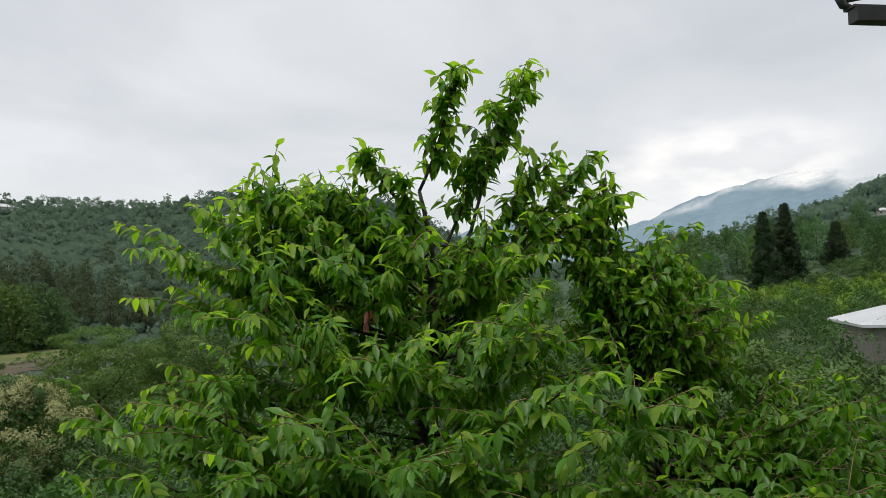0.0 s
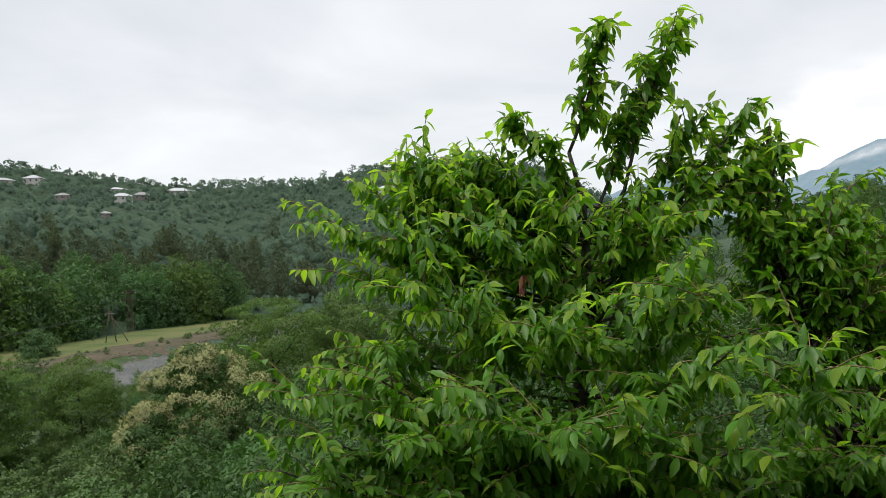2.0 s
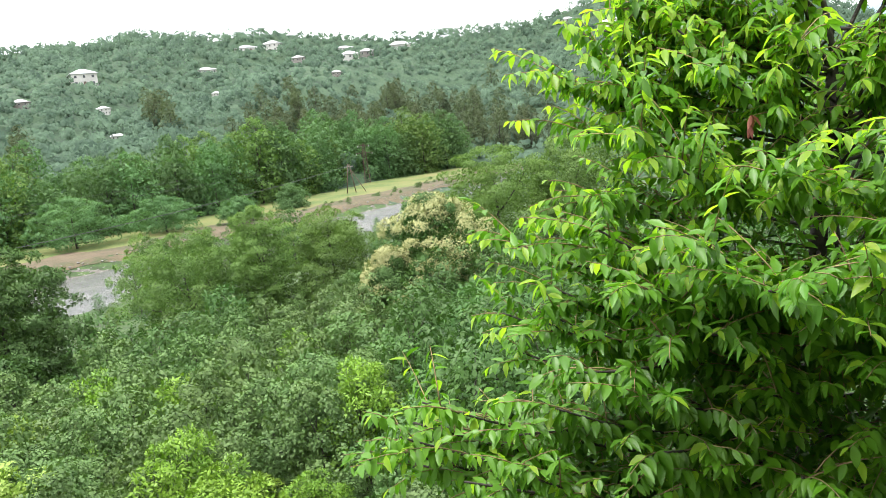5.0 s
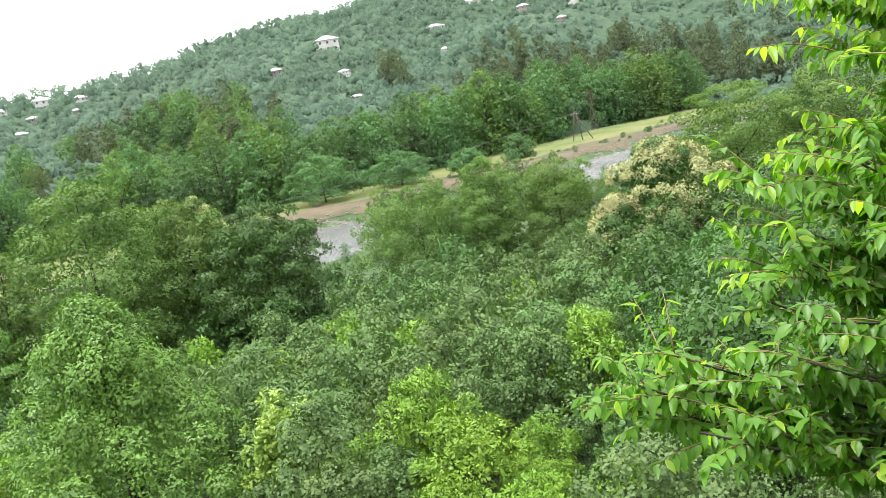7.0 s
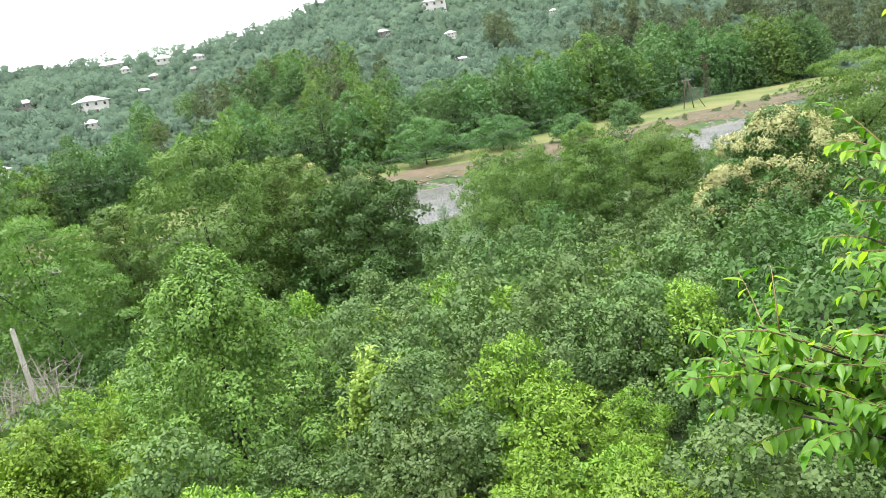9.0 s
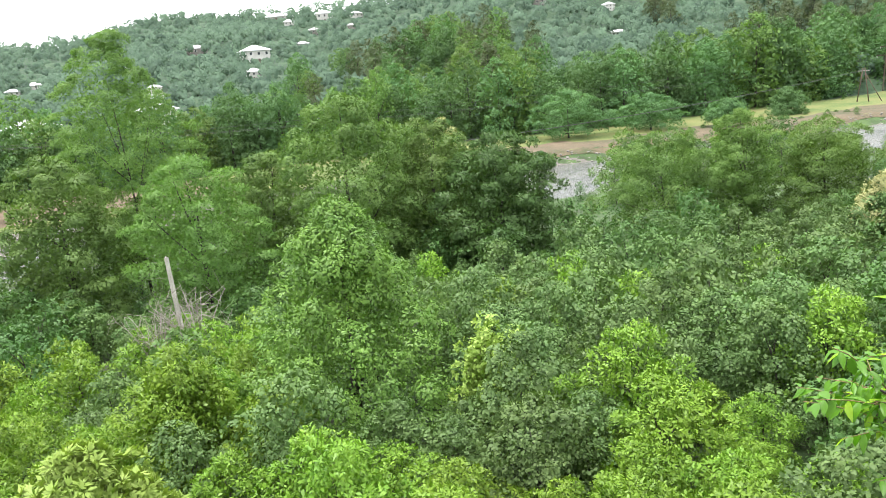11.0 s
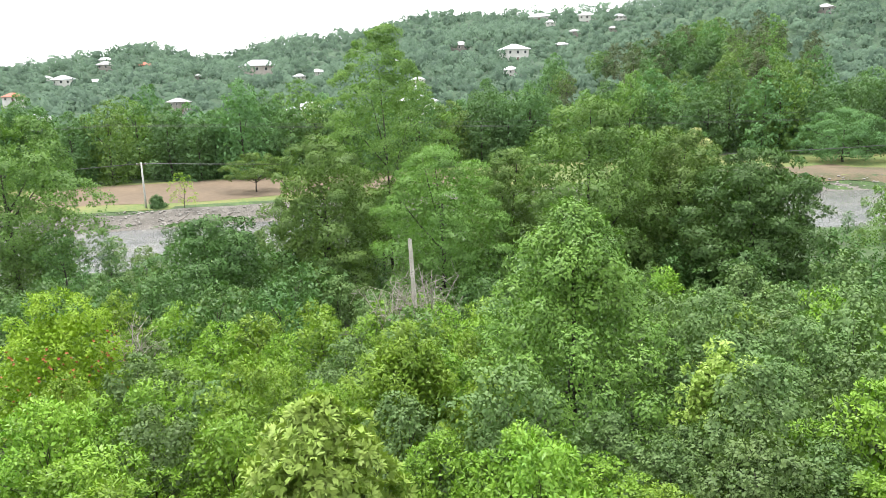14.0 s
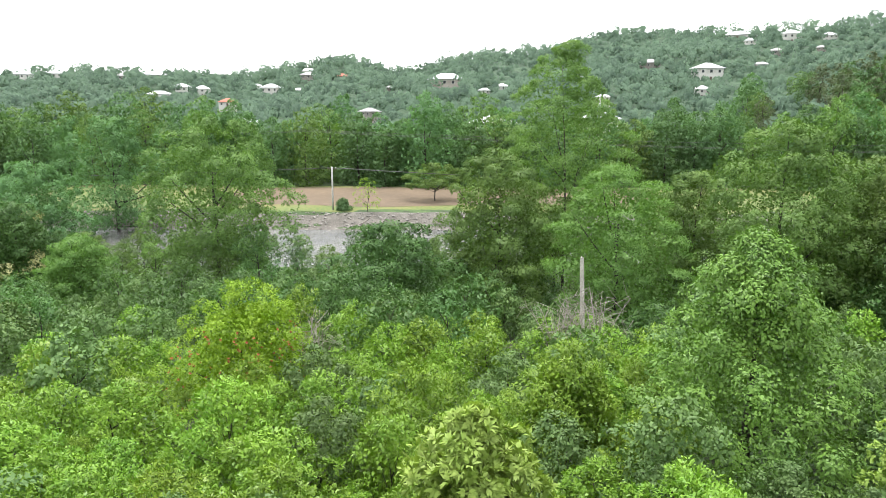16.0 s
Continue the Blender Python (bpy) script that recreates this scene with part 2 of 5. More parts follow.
SOIL = rough_material("tilled_soil", ((0.10, 0.072, 0.045), (0.15, 0.108, 0.068)), 0.12, 1.2, 0.95, 0.5, 0.06)
GRAVEL = rough_material("river_gravel", ((0.06, 0.053, 0.043), (0.11, 0.10, 0.085), (0.165, 0.15, 0.13)), 0.5, 4.5, 0.9, 0.9, 0.15)
STONE = rough_material("river_stone", ((0.13, 0.12, 0.105), (0.28, 0.262, 0.235)), 3, 20, 0.85, 0.4, 0.02, per_object=0.3)
WATER = water_material()
CONCRETE = rough_material("weathered_concrete", ((0.28, 0.26, 0.22), (0.50, 0.47, 0.42)), 1.2, 18, 0.9, 0.35, 0.01)
WALL_LIGHT = rough_material("pale_plaster", ((0.50, 0.48, 0.44), (0.66, 0.64, 0.60)), 0.4, 5, 0.9, 0.2)
WALL_PINK = rough_material("salmon_plaster", ((0.38, 0.33, 0.29), (0.48, 0.43, 0.38)), 0.4, 5, 0.9, 0.2)
WALL_BLOCK = rough_material("grey_block_wall", ((0.20, 0.18, 0.16), (0.32, 0.295, 0.265)), 0.8, 8, 0.95, 0.5)
ROOF_WHITE = rough_material("white_metal_roof", ((0.46, 0.47, 0.48), (0.64, 0.65, 0.66)), 0.3, 6, 0.5, 0.15, metal=0.0)
ROOF_GREY = rough_material("grey_sheet_roof", ((0.26, 0.255, 0.25), (0.42, 0.41, 0.40)), 0.4, 6, 0.8, 0.2)
ROOF_RED = rough_material("rust_red_roof", ((0.30, 0.09, 0.055), (0.42, 0.15, 0.10)), 0.4, 6, 0.75, 0.2)
GLASS_DARK = rough_material("dark_window_glass", ((0.03, 0.035, 0.04), (0.06, 0.065, 0.07)), 1, 8, 0.12, 0.0)
DARK_METAL = rough_material("dark_painted_steel", ((0.012, 0.013, 0.013), (0.03, 0.03, 0.028)), 4, 40, 0.5, 0.2, 0.002)
RUST = rough_material("rusty_steel", ((0.07, 0.05, 0.04), (0.16, 0.11, 0.08)), 4, 30, 0.8, 0.3, 0.002)
POLE_WHITE = rough_material("whitewashed_pole", ((0.38, 0.37, 0.35), (0.54, 0.53, 0.50)), 2, 20, 0.85, 0.2, 0.005)
CABLE = rough_material("weathered_cable", ((0.03, 0.032, 0.032), (0.07, 0.07, 0.07)), 4, 30, 0.6, 0.1)


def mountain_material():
    """Distant forest, blue haze in its colour; noise fades the tops as under cloud."""
    m = rough_material("hazed_mountain_forest", ((0.17, 0.255, 0.31), (0.235, 0.32, 0.375)), 0.004, 0.03, 1.0, 0.2, 4.0)
    nt = m.node_tree
    n, l = nt.nodes.new, nt.links.new
    geo, sep, tex = n("ShaderNodeNewGeometry"), n("ShaderNodeSeparateXYZ"), n("ShaderNodeTexNoise")
    tex.inputs["Scale"].default_value, tex.inputs["Detail"].default_value = 0.0035, 6
    l(geo.outputs["Position"], sep.inputs[0]); l(geo.outputs["Position"], tex.inputs["Vector"])
    level = n("ShaderNodeMath"); level.operation = "MULTIPLY_ADD"; level.inputs[1].default_value = 520.0
    l(tex.outputs["Fac"], level.inputs[0]); l(sep.outputs["Z"], level.inputs[2])
    fade = n("ShaderNodeMapRange"); fade.interpolation_type = "SMOOTHSTEP"
    for key, v in (("From Min", 620.0), ("From Max", 790.0), ("To Min", 0.0), ("To Max", 1.0)):
        fade.inputs[key].default_value = v
    l(level.outputs[0], fade.inputs["Value"])
    clear, both = n("ShaderNodeBsdfTransparent"), n("ShaderNodeMixShader")
    l(fade.outputs[0], both.inputs[0]); l(nt.nodes["Principled BSDF"].outputs[0], both.inputs[1]); l(clear.outputs[0], both.inputs[2])
    l(both.outputs[0], nt.nodes["Material Output"].inputs["Surface"])
    return m


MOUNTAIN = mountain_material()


# ---- building helpers ----
rng = np.random.default_rng(7)


def mesh_of(name, verts, faces, mats, index=None, smooth=False):
    me = bpy.data.meshes.new(name)
    if isinstance(faces, np.ndarray):
        k = faces.shape[1]
        me.vertices.add(len(verts)); me.loops.add(faces.size); me.polygons.add(len(faces))
        me.vertices.foreach_set("co", np.asarray(verts, dtype=np.float32).ravel())
        me.loops.foreach_set("vertex_index", faces.astype(np.int32).ravel())
        me.polygons.foreach_set("loop_start", np.arange(len(faces), dtype=np.int32) * k)
        me.update(calc_edges=True)
    else:
        me.from_pydata(np.asarray(verts, dtype=np.float64).tolist(), [], faces)
    for m in mats if isinstance(mats, (list, tuple)) else (mats,):
        me.materials.append(m)
    if index is not None:
        me.polygons.foreach_set("material_index", np.asarray(index, dtype=np.int32))
    if smooth:
        me.polygons.foreach_set("use_smooth", np.ones(len(me.polygons), dtype=bool))
    me.update()
    return me


def part(name, mesh, parent, label="", material=None):
    """One mesh object under a thing or a part. Takes a mesh or a bmesh."""
    if isinstance(mesh, bmesh.types.BMesh):
        me = bpy.data.meshes.new(name)
        mesh.to_mesh(me)
        mesh.free()
        me.materials.append(material)
        mesh = me
    ob = new(name, mesh)
    ob.parent = parent
    return tagged(ob, label)


def thing(name, label, category, place=(0, 0, 0), group="", kind=""):
    ob = new(name)
    ob.location = place
    return tagged(ob, label, category, group, kind)


class Soup:
    """Collects vertices and triangles or quads before they become one mesh."""

    def __init__(self):
        self.v, self.f, self.m, self.n, self.soft = [], [], [], 0, []

    def add(self, verts, faces, material=0, soft=None):
        verts, faces = np.asarray(verts, float).reshape(-1, 3), np.asarray(faces, int)
        if soft is not None:
            self.soft.append(soft)
        self.v.append(verts)
        self.f += (faces + self.n).tolist()
        self.m += [material] * len(faces)
        self.n += len(verts)

    def mesh(self, name, mats, smooth=False):
        me = mesh_of(name, np.concatenate(self.v), np.array(self.f) if self.soft else self.f, mats, self.m, smooth or bool(self.soft))
        if self.soft:
            me.normals_split_custom_set_from_vertices(np.concatenate(self.soft))
        return me


def unit(a):
    return a / (np.linalg.norm(a, axis=-1, keepdims=True) + 1e-9)


def put_leaves(soup, at, axis, up, length, width, material=0, fold=0.18, round_to=None):
    """Pointed leaves, creased along the midrib: two triangles each. round_to: the way in which the bough swells, which softens the shading."""
    n = len(at)
    axis = unit(axis)
    side = unit(np.cross(up, axis))
    nor = np.cross(axis, side)
    length, width = np.broadcast_to(length, n)[:, None], np.broadcast_to(width, n)[:, None]
    mid = at + axis * length * 0.42
    lift = nor * width * fold
    v = np.stack([at, mid + side * width / 2 + lift, at + axis * length - nor * length * 0.08, mid - side * width / 2 + lift], 1).reshape(-1, 3)
    b = np.arange(n)[:, None] * 4
    soft = None
    if round_to is not None:
        soft = np.repeat(unit(round_to * 0.9 + nor * (0.95 if float(length.mean()) < 0.125 else 0.35)), 4, 0)
    soup.add(v, np.concatenate([b + [0, 2, 1], b + [0, 3, 2]]), material, soft)


def put_fine_leaves(soup, at, axis, up, length, width, material=0, droop=0.22, round_to=None):
    """Ovate leaves with a drawn-out tip, bent downwards and folded along the midrib: twelve triangles each."""
    n = len(at)
    axis = unit(axis)
    side = unit(np.cross(up, axis))
    nor = np.cross(axis, side)
    length, width = np.broadcast_to(length, n)[:, None], np.broadcast_to(width, n)[:, None]
    cols, soft = [], []
    for s, w in ((0.0, 0.0), (0.2, 0.36), (0.46, 0.5), (0.76, 0.29), (1.0, 0.0)):
        c = at + axis * length * s - nor * length * droop * s * s
        cols.append(c)
        if round_to is not None:
            tilt = nor + axis * (2 * droop * s) + round_to * 0.6
            soft += [tilt, tilt - side * 0.45, tilt + side * 0.45] if w else [tilt]
        if w:
            edge = side * width * w
            cols += [c + edge + nor * width * w * 0.42, c - edge + nor * width * w * 0.42]
    v = np.stack(cols, 1).reshape(-1, 3)
    # order: 0 base, 1 2 3, 4 5 6, 7 8 9, 10 tip
    tri = [[0, 1, 2], [0, 3, 1], [1, 4, 5], [1, 5, 2], [1, 3, 6], [1, 6, 4], [4, 7, 8], [4, 8, 5], [4, 6, 9], [4, 9, 7], [7, 10, 8], [7, 9, 10]]
    b = np.arange(n)[:, None, None] * 11
    soup.add(v, (b + np.array(tri)[None]).reshape(-1, 3), material, unit(np.stack(soft, 1).reshape(-1, 3)) if soft else None)


def put_tube(soup, points, radii, sides=6, material=0):
    """A tapered tube along points, closed at its end."""
    pts = np.asarray(points, float)
    radii = np.broadcast_to(radii, len(pts))
    tang = unit(np.gradient(pts, axis=0))
    ref = np.where(np.abs(tang[:, 2:3]) < 0.9, [[0, 0, 1.0]], [[1.0, 0, 0]])
    a = unit(np.cross(tang, ref))
    b = np.cross(tang, a)
    ang = np.linspace(0, 2 * np.pi, sides, endpoint=False)
    ring = pts[:, None] + radii[:, None, None] * (np.cos(ang)[None, :, None] * a[:, None] + np.sin(ang)[None, :, None] * b[:, None])
    k = len(pts)
    faces = [[i * sides + j, i * sides + (j + 1) % sides, (i + 1) * sides + (j + 1) % sides, (i + 1) * sides + j] for i in range(k - 1) for j in range(sides)]
    soup.v.append(ring.reshape(-1, 3))
    soup.f += [[q + soup.n for q in f] for f in faces] + [[soup.n + (k - 1) * sides + j for j in range(sides)], [soup.n + j for j in range(sides - 1, -1, -1)]]
    soup.m += [material] * (len(faces) + 2)
    soup.n += k * sides


def put_blob(soup, centre, radii, seed, material=0, rings=6, segs=9, rough=0.18):
    """An uneven lump, the shaded inside of a crown."""
    r = np.random.default_rng(seed)
    th = np.linspace(0, np.pi, rings + 1)[1:-1]
    ph = np.linspace(0, 2 * np.pi, segs, endpoint=False)
    d = np.array([[np.sin(t) * np.cos(p), np.sin(t) * np.sin(p), np.cos(t)] for t in th for p in ph])
    d = np.concatenate([d, [[0, 0, 1], [0, 0, -1]]]) * (1 + r.uniform(-rough, rough, (len(d) + 2, 1)))
    f = []
    for i in range(rings - 2):
        for j in range(segs):
            a, b, c, e = i * segs + j, i * segs + (j + 1) % segs, (i + 1) * segs + (j + 1) % segs, (i + 1) * segs + j
            f += [[a, e, c], [a, c, b]]
    top, bot, last = len(d) - 2, len(d) - 1, (rings - 2) * segs
    f += [[top, j, (j + 1) % segs] for j in range(segs)] + [[bot, last + (j + 1) % segs, last + j] for j in range(segs)]
    soup.add(np.asarray(centre) + d * np.asarray(radii), f, material)


def sphere_ways(n, r):
    return unit(r.normal(size=(n, 3)))


def bearing(degrees, far):
    """The place so far from the balcony, so many degrees to the left of north."""
    return -math.sin(radians(degrees)) * far, math.cos(radians(degrees)) * far


# ---- the land ----
FAR_BANK = ((-400, -150), (-60, -113), (0, -111), (45, -109), (90, -103), (160, -81), (240, -62), (270, -48), (300, -5), (340, 70), (500, 300))
NEAR_BANK = ((-400, -122), (-60, -85), (0, -82), (60, -77), (105, -63), (160, -48), (225, -28), (250, 0), (280, 50), (320, 120), (500, 360))
RIDGE = ((-180, 2.90), (-60, 7.40), (-38, 6.40), (-35, 5.10), (-32, 4.60), (-28, 3.85), (-24, 3.15), (-20, 1.45), (-14, 1.25), (-9, 2.85), (-3, 6.55), (1.5, 7.50),
         (9, 7.15), (14, 6.19), (16, 5.97), (20, 6.04), (23, 6.15), (25, 6.29), (28, 6.69), (33, 7.52), (34, 7.53), (37, 7.34), (42, 7.90), (45, 7.45),
         (48, 7.52), (50, 7.36), (53, 6.89), (54, 6.72), (57, 5.69), (59, 5.19), (61, 4.82), (65, 4.60), (70, 4.70), (74, 4.92), (76, 4.97), (78, 4.77),
         (81, 3.95), (82, 3.70), (84, 3.48), (88, 3.20), (91, 2.44), (93, 2.21), (94, 2.50), (96, 3.03), (97, 3.13), (99, 2.68), (102, 1.86), (103, 1.68),
         (106, 1.61), (108, 2.00), (113, 1.97), (114, 2.01), (119, 1.74), (120, 1.65), (140, 1.40), (180, 2.40))


def along(table, s):
    t = np.array(table)
    return np.interp(s, t[:, 0], t[:, 1])


def soft_step(x):
    x = np.clip(x, 0, 1)
    return x * x * (3 - 2 * x)


def wave(x, y, size, seed):
    """Smooth rolling, about -1 to 1."""
    a = np.sin(x / size + seed) * np.cos(y / size * 0.83 + seed * 1.7)
    return 0.6 * a + 0.4 * np.sin((x * 0.7 - y * 0.9) / size * 1.9 + seed * 2.3)


def ground(x, y):
    """The height of the land in metres; the river lies at 0."""
    x, y = np.asarray(x, float), np.asarray(y, float)
    far, near = along(FAR_BANK, y), along(NEAR_BANK, y)
    v, u = x - near, far - x
    own = 0.9 * soft_step(v / 3) + 9.1 * np.clip(v / 82, 0, 1) ** 1.15 + 0.1 * np.clip(v - 82, 0, 70) + 0.25 * wave(x, y, 7, 1) * soft_step(v / 20)
    over = 1.9 * soft_step(u / 6) + 0.004 * np.clip(u, 0, 60) + 0.12 * wave(x, y, 13, 2) * soft_step((u - 8) / 10)
    z = np.where(v > 0, own, np.where(u > 0, over, -0.9 * np.minimum(1, np.minimum(-v, -u) / 3)))
    # the hills on both sides of the valley
    r, az = np.hypot(x, y), np.degrees(np.arctan2(-x, y))
    el = along(RIDGE, az)
    left = soft_step((az + 18) / 10)
    foot = np.interp(az, [-20, -14, -9, 22, 34, 48], [110, 140, 320, 310, 240, 185])
    top = 560 * left + 520 * (1 - left)
    k = np.clip((r - foot) / (top - foot), 0, 1)
    crest = 18 + top * np.tan(np.radians(el))
    climb = k ** 1.25 * (1 + 0.25 * np.sin(k * 9 + az * 0.3) * (1 - k))
    hill = z + (crest - z) * climb + 3.0 * wave(x, y, 38, 4) * soft_step(k * 3) * (1 - k)
    z = np.where(r > foot, hill, z)
    beyond = np.clip((r - top) / 1500, 0, 1)
    return z - beyond * (crest - 5) * (r > top)


def build_ground():
    radii = np.concatenate([np.linspace(0.5, 60, 46), np.linspace(62, 190, 65), np.geomspace(194, 620, 60), np.geomspace(660, 4600, 22)])
    angs = np.radians(np.concatenate([np.arange(-60, 130, 1.0), np.arange(130, 300, 5.0)]))
    n, k = len(angs), len(radii)
    x, y = -np.sin(angs)[None] * radii[:, None], np.cos(angs)[None] * radii[:, None]
    v = np.stack([x, y, ground(x, y)], -1).reshape(-1, 3)
    i, j = np.meshgrid(np.arange(k - 1), np.arange(n), indexing="ij")
    j2 = (j + 1) % n
    f = np.stack([i * n + j, (i + 1) * n + j, (i + 1) * n + j2, i * n + j2], -1).reshape(-1, 4)
    v = np.concatenate([v, [[0, 0, float(ground(0.01, 0.01))]]])
    f = f.tolist() + [[len(v) - 1, q, (q + 1) % n] for q in range(n)]
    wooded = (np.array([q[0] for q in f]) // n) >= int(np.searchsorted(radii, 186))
    tagged(new("ground", mesh_of("ground", v, f, (GRASS, FLOOR_AND_GAP_SHADE), wooded, smooth=True)), "grassy green valley slopes and hillsides", "ground", kind="structure")


def strip(name, label, category, y0, y1, u0, u1, mat, lift=0.03, step=2.0, wobble=0.8, across=9, kind="structure"):
    """A piece of ground along the far bank, between two distances from the water, laid onto the land."""
    ys = np.arange(y0, y1 + 0.1, step)
    t = np.linspace(0, 1, across)
    base = along(FAR_BANK, ys)[:, None]
    edge0, edge1 = u0 + wobble * np.sin(ys / 5.1 + u0), u1 + wobble * np.sin(ys / 6.7 + u1 * 0.4) + wobble * 0.6 * np.sin(ys / 2.3)
    u = edge0[:, None] + (edge1 - edge0)[:, None] * t[None]
    x, y = base - u, np.repeat(ys[:, None], across, 1)
    v = np.stack([x, y, ground(x, y) + lift], -1).reshape(-1, 3)
    i, j = np.meshgrid(np.arange(len(ys) - 1), np.arange(across - 1), indexing="ij")
    f = np.stack([i * across + j, i * across + j + 1, (i + 1) * across + j + 1, (i + 1) * across + j], -1).reshape(-1, 4)[:, ::-1]
    return tagged(new(name, mesh_of(name, v, f, mat, smooth=True)), label, category, kind=kind)


def build_river():
    ys = np.arange(-390, 495, 5.0)
    a, b = along(FAR_BANK, ys) - 1.5, along(NEAR_BANK, ys) + 1.5
    t = np.linspace(0, 1, 8)
    x = a[:, None] + (b - a)[:, None] * t
    v = np.stack([x, np.repeat(ys[:, None], 8, 1), np.full_like(x, 0.02)], -1).reshape(-1, 3)
    i, j = np.meshgrid(np.arange(len(ys) - 1), np.arange(7), indexing="ij")
    f = np.stack([i * 8 + j, i * 8 + j + 1, (i + 1) * 8 + j + 1, (i + 1) * 8 + j], -1).reshape(-1, 4)
    tagged(new("water", mesh_of("water", v, f, WATER, smooth=True)), "shallow grey river water with ripples", "river", kind="structure")


build_ground()
build_river()
strip("gravel_bank", "grey river gravel along the waterline", "gravel bank", -120, 84, -0.8, 5.2, GRAVEL, 0.04, wobble=0.7)
strip("gravel_bank", "narrow grey gravel edge below the scrub", "gravel bank", 84, 262, -0.8, 2.2, GRAVEL, 0.04, wobble=0.7)
strip("field", "reddish brown tilled field beside the river", "field", -38, 42, 13, 41, SOIL, 0.05, wobble=1.2)
strip("field", "narrow strip of bare brown soil", "field", 74, 106, 7, 22, SOIL, 0.05, wobble=1.6)
strip("meadow", "yellowish mown grass on the river terrace", "meadow", -75, 74, 5.4, 44, MEADOW, 0.02, wobble=0.8)
strip("scrub_bank", "brown weedy scrub above the river gravel", "scrub", 84, 258, 1.8, 17, SCRUB, 0.05, wobble=1.8)
strip("meadow", "dry yellow-green meadow below the woods", "meadow", 74, 258, 6, 46, MEADOW, 0.02, wobble=1.5)


# ---- trees and bushes ----
def round_crown(u):
    return np.sqrt(np.clip(1 - (2 * u - 0.9) ** 2 / 1.25, 0.02, 1))


def cone_crown(u):
    return np.clip(1.05 - u, 0.06, 1) ** 0.8 * soft_step(u * 6 + 0.45)


def dome_crown(u):
    return np.sqrt(np.clip(1 - u ** 2.2, 0.03, 1)) * (0.75 + 0.25 * soft_step(u * 4))


def tall_crown(u):
    return np.clip(np.sin(np.pi * (0.12 + 0.86 * u)), 0.05, 1) ** 0.7


def put_crown(soup, r, height, base, width, profile, clumps, per, size, length, breadth, flat=0.7, hang=0.3, core=0.45, flower=0.0, lean=(0, 0), rosette=False, inner=800):
    """Boughs over the crown's outline, each a dome of leaf sprays with shade beneath. flower: the share of boughs that carry blossom (second material)."""
    total = clumps * per
    boughs = max(8, int(clumps * 0.62))
    size = size * 1.3
    fan = 5 if not rosette else per
    sprays = max(6, int(total / boughs / fan))
    u = ((np.arange(boughs) + r.uniform(0, 1, boughs)) / boughs) ** 1.15
    ang = np.arange(boughs) * 2.39996 + r.normal(0, 0.45, boughs) + r.uniform(0, 6)
    swell = 1 + 0.13 * np.sin(2 * ang + r.uniform(0, 6)) + 0.10 * np.sin(3 * ang + r.uniform(0, 6))
    depth = np.where(r.uniform(0, 1, boughs) < 0.72, r.uniform(0.78, 1.08, boughs), r.uniform(0.25, 0.75, boughs))
    rad = np.maximum(profile(u) * width / 2 * depth * swell - size * 0.35, 0)
    c = np.stack([np.cos(ang) * rad + lean[0] * u, np.sin(ang) * rad + lean[1] * u, base + u * (height - base) - size * 0.6], 1)
    sizes = size * r.uniform(0.6, 1.3, boughs) * (1.1 - 0.4 * u)
    bloom = r.uniform(0, 1, boughs) < flower
    out = np.stack([np.cos(ang), np.sin(ang), np.full(boughs, 0.25)], 1)
    idx = np.repeat(np.arange(boughs), sprays)
    # a spray: a short shoot that ends on the dome of its bough
    way = unit(sphere_ways(len(idx), r) + [0, 0, 0.5] + out[idx] * 0.55)
    tip = c[idx] + way * sizes[idx, None] * [1, 1, flat] * r.uniform(0.35, 1.12, (len(idx), 1)) ** 0.4
    lit = bloom[idx] & (way[:, 2] > -0.3)
    k = np.repeat(np.arange(len(idx)), fan)
    turn = unit(np.cross(way[k], sphere_ways(len(k), r)))
    axis = turn * 0.9 + way[k] * 0.45 + out[idx[k]] * 0.25 - [0, 0, hang]
    at = tip[k] + turn * length * r.uniform(0, 0.7, (len(k), 1)) + way[k] * length * r.uniform(-0.7, 0.2, (len(k), 1))
    up = way[k] + [0, 0, 0.8] + r.normal(0, 0.16, (len(k), 3))
    if rosette:
        at, axis, up = tip[k] + turn * 0.03, turn + way[k] * r.uniform(0.2, 1.2, (len(k), 1)), way[k] + [0, 0, 0.5]
    ln = length * 1.0 * r.uniform(0.7, 1.25, len(k))
    for m in (False, True):
        s = lit[k] == m
        if s.any():
            put_leaves(soup, at[s], axis[s], up[s], ln[s], ln[s] * breadth / length, int(m), round_to=unit(way[k][s] + [0, 0, 0.25]))
    if core:
        # shaded leaves deep inside
        n = inner
        u = r.uniform(0.0, 0.86, n)
        ang = r.uniform(0, 2 * np.pi, n)
        rad = profile(u) * width / 2 * core * 1.75 * np.sqrt(r.uniform(0, 1, n))
        p = np.stack([np.cos(ang) * rad + lean[0] * u, np.sin(ang) * rad + lean[1] * u, base * 0.8 + u * (height - base) - size * 0.5], 1)
        big = min(width * 0.08, length * (1.2 if length < 0.3 else 1.7))
        ups = sphere_ways(n, r) + [0, 0, 0.8]
        put_leaves(soup, p, sphere_ways(n, r) - [0, 0, 0.3], ups, big, big * 0.7, 0, round_to=unit(ups))
    return c


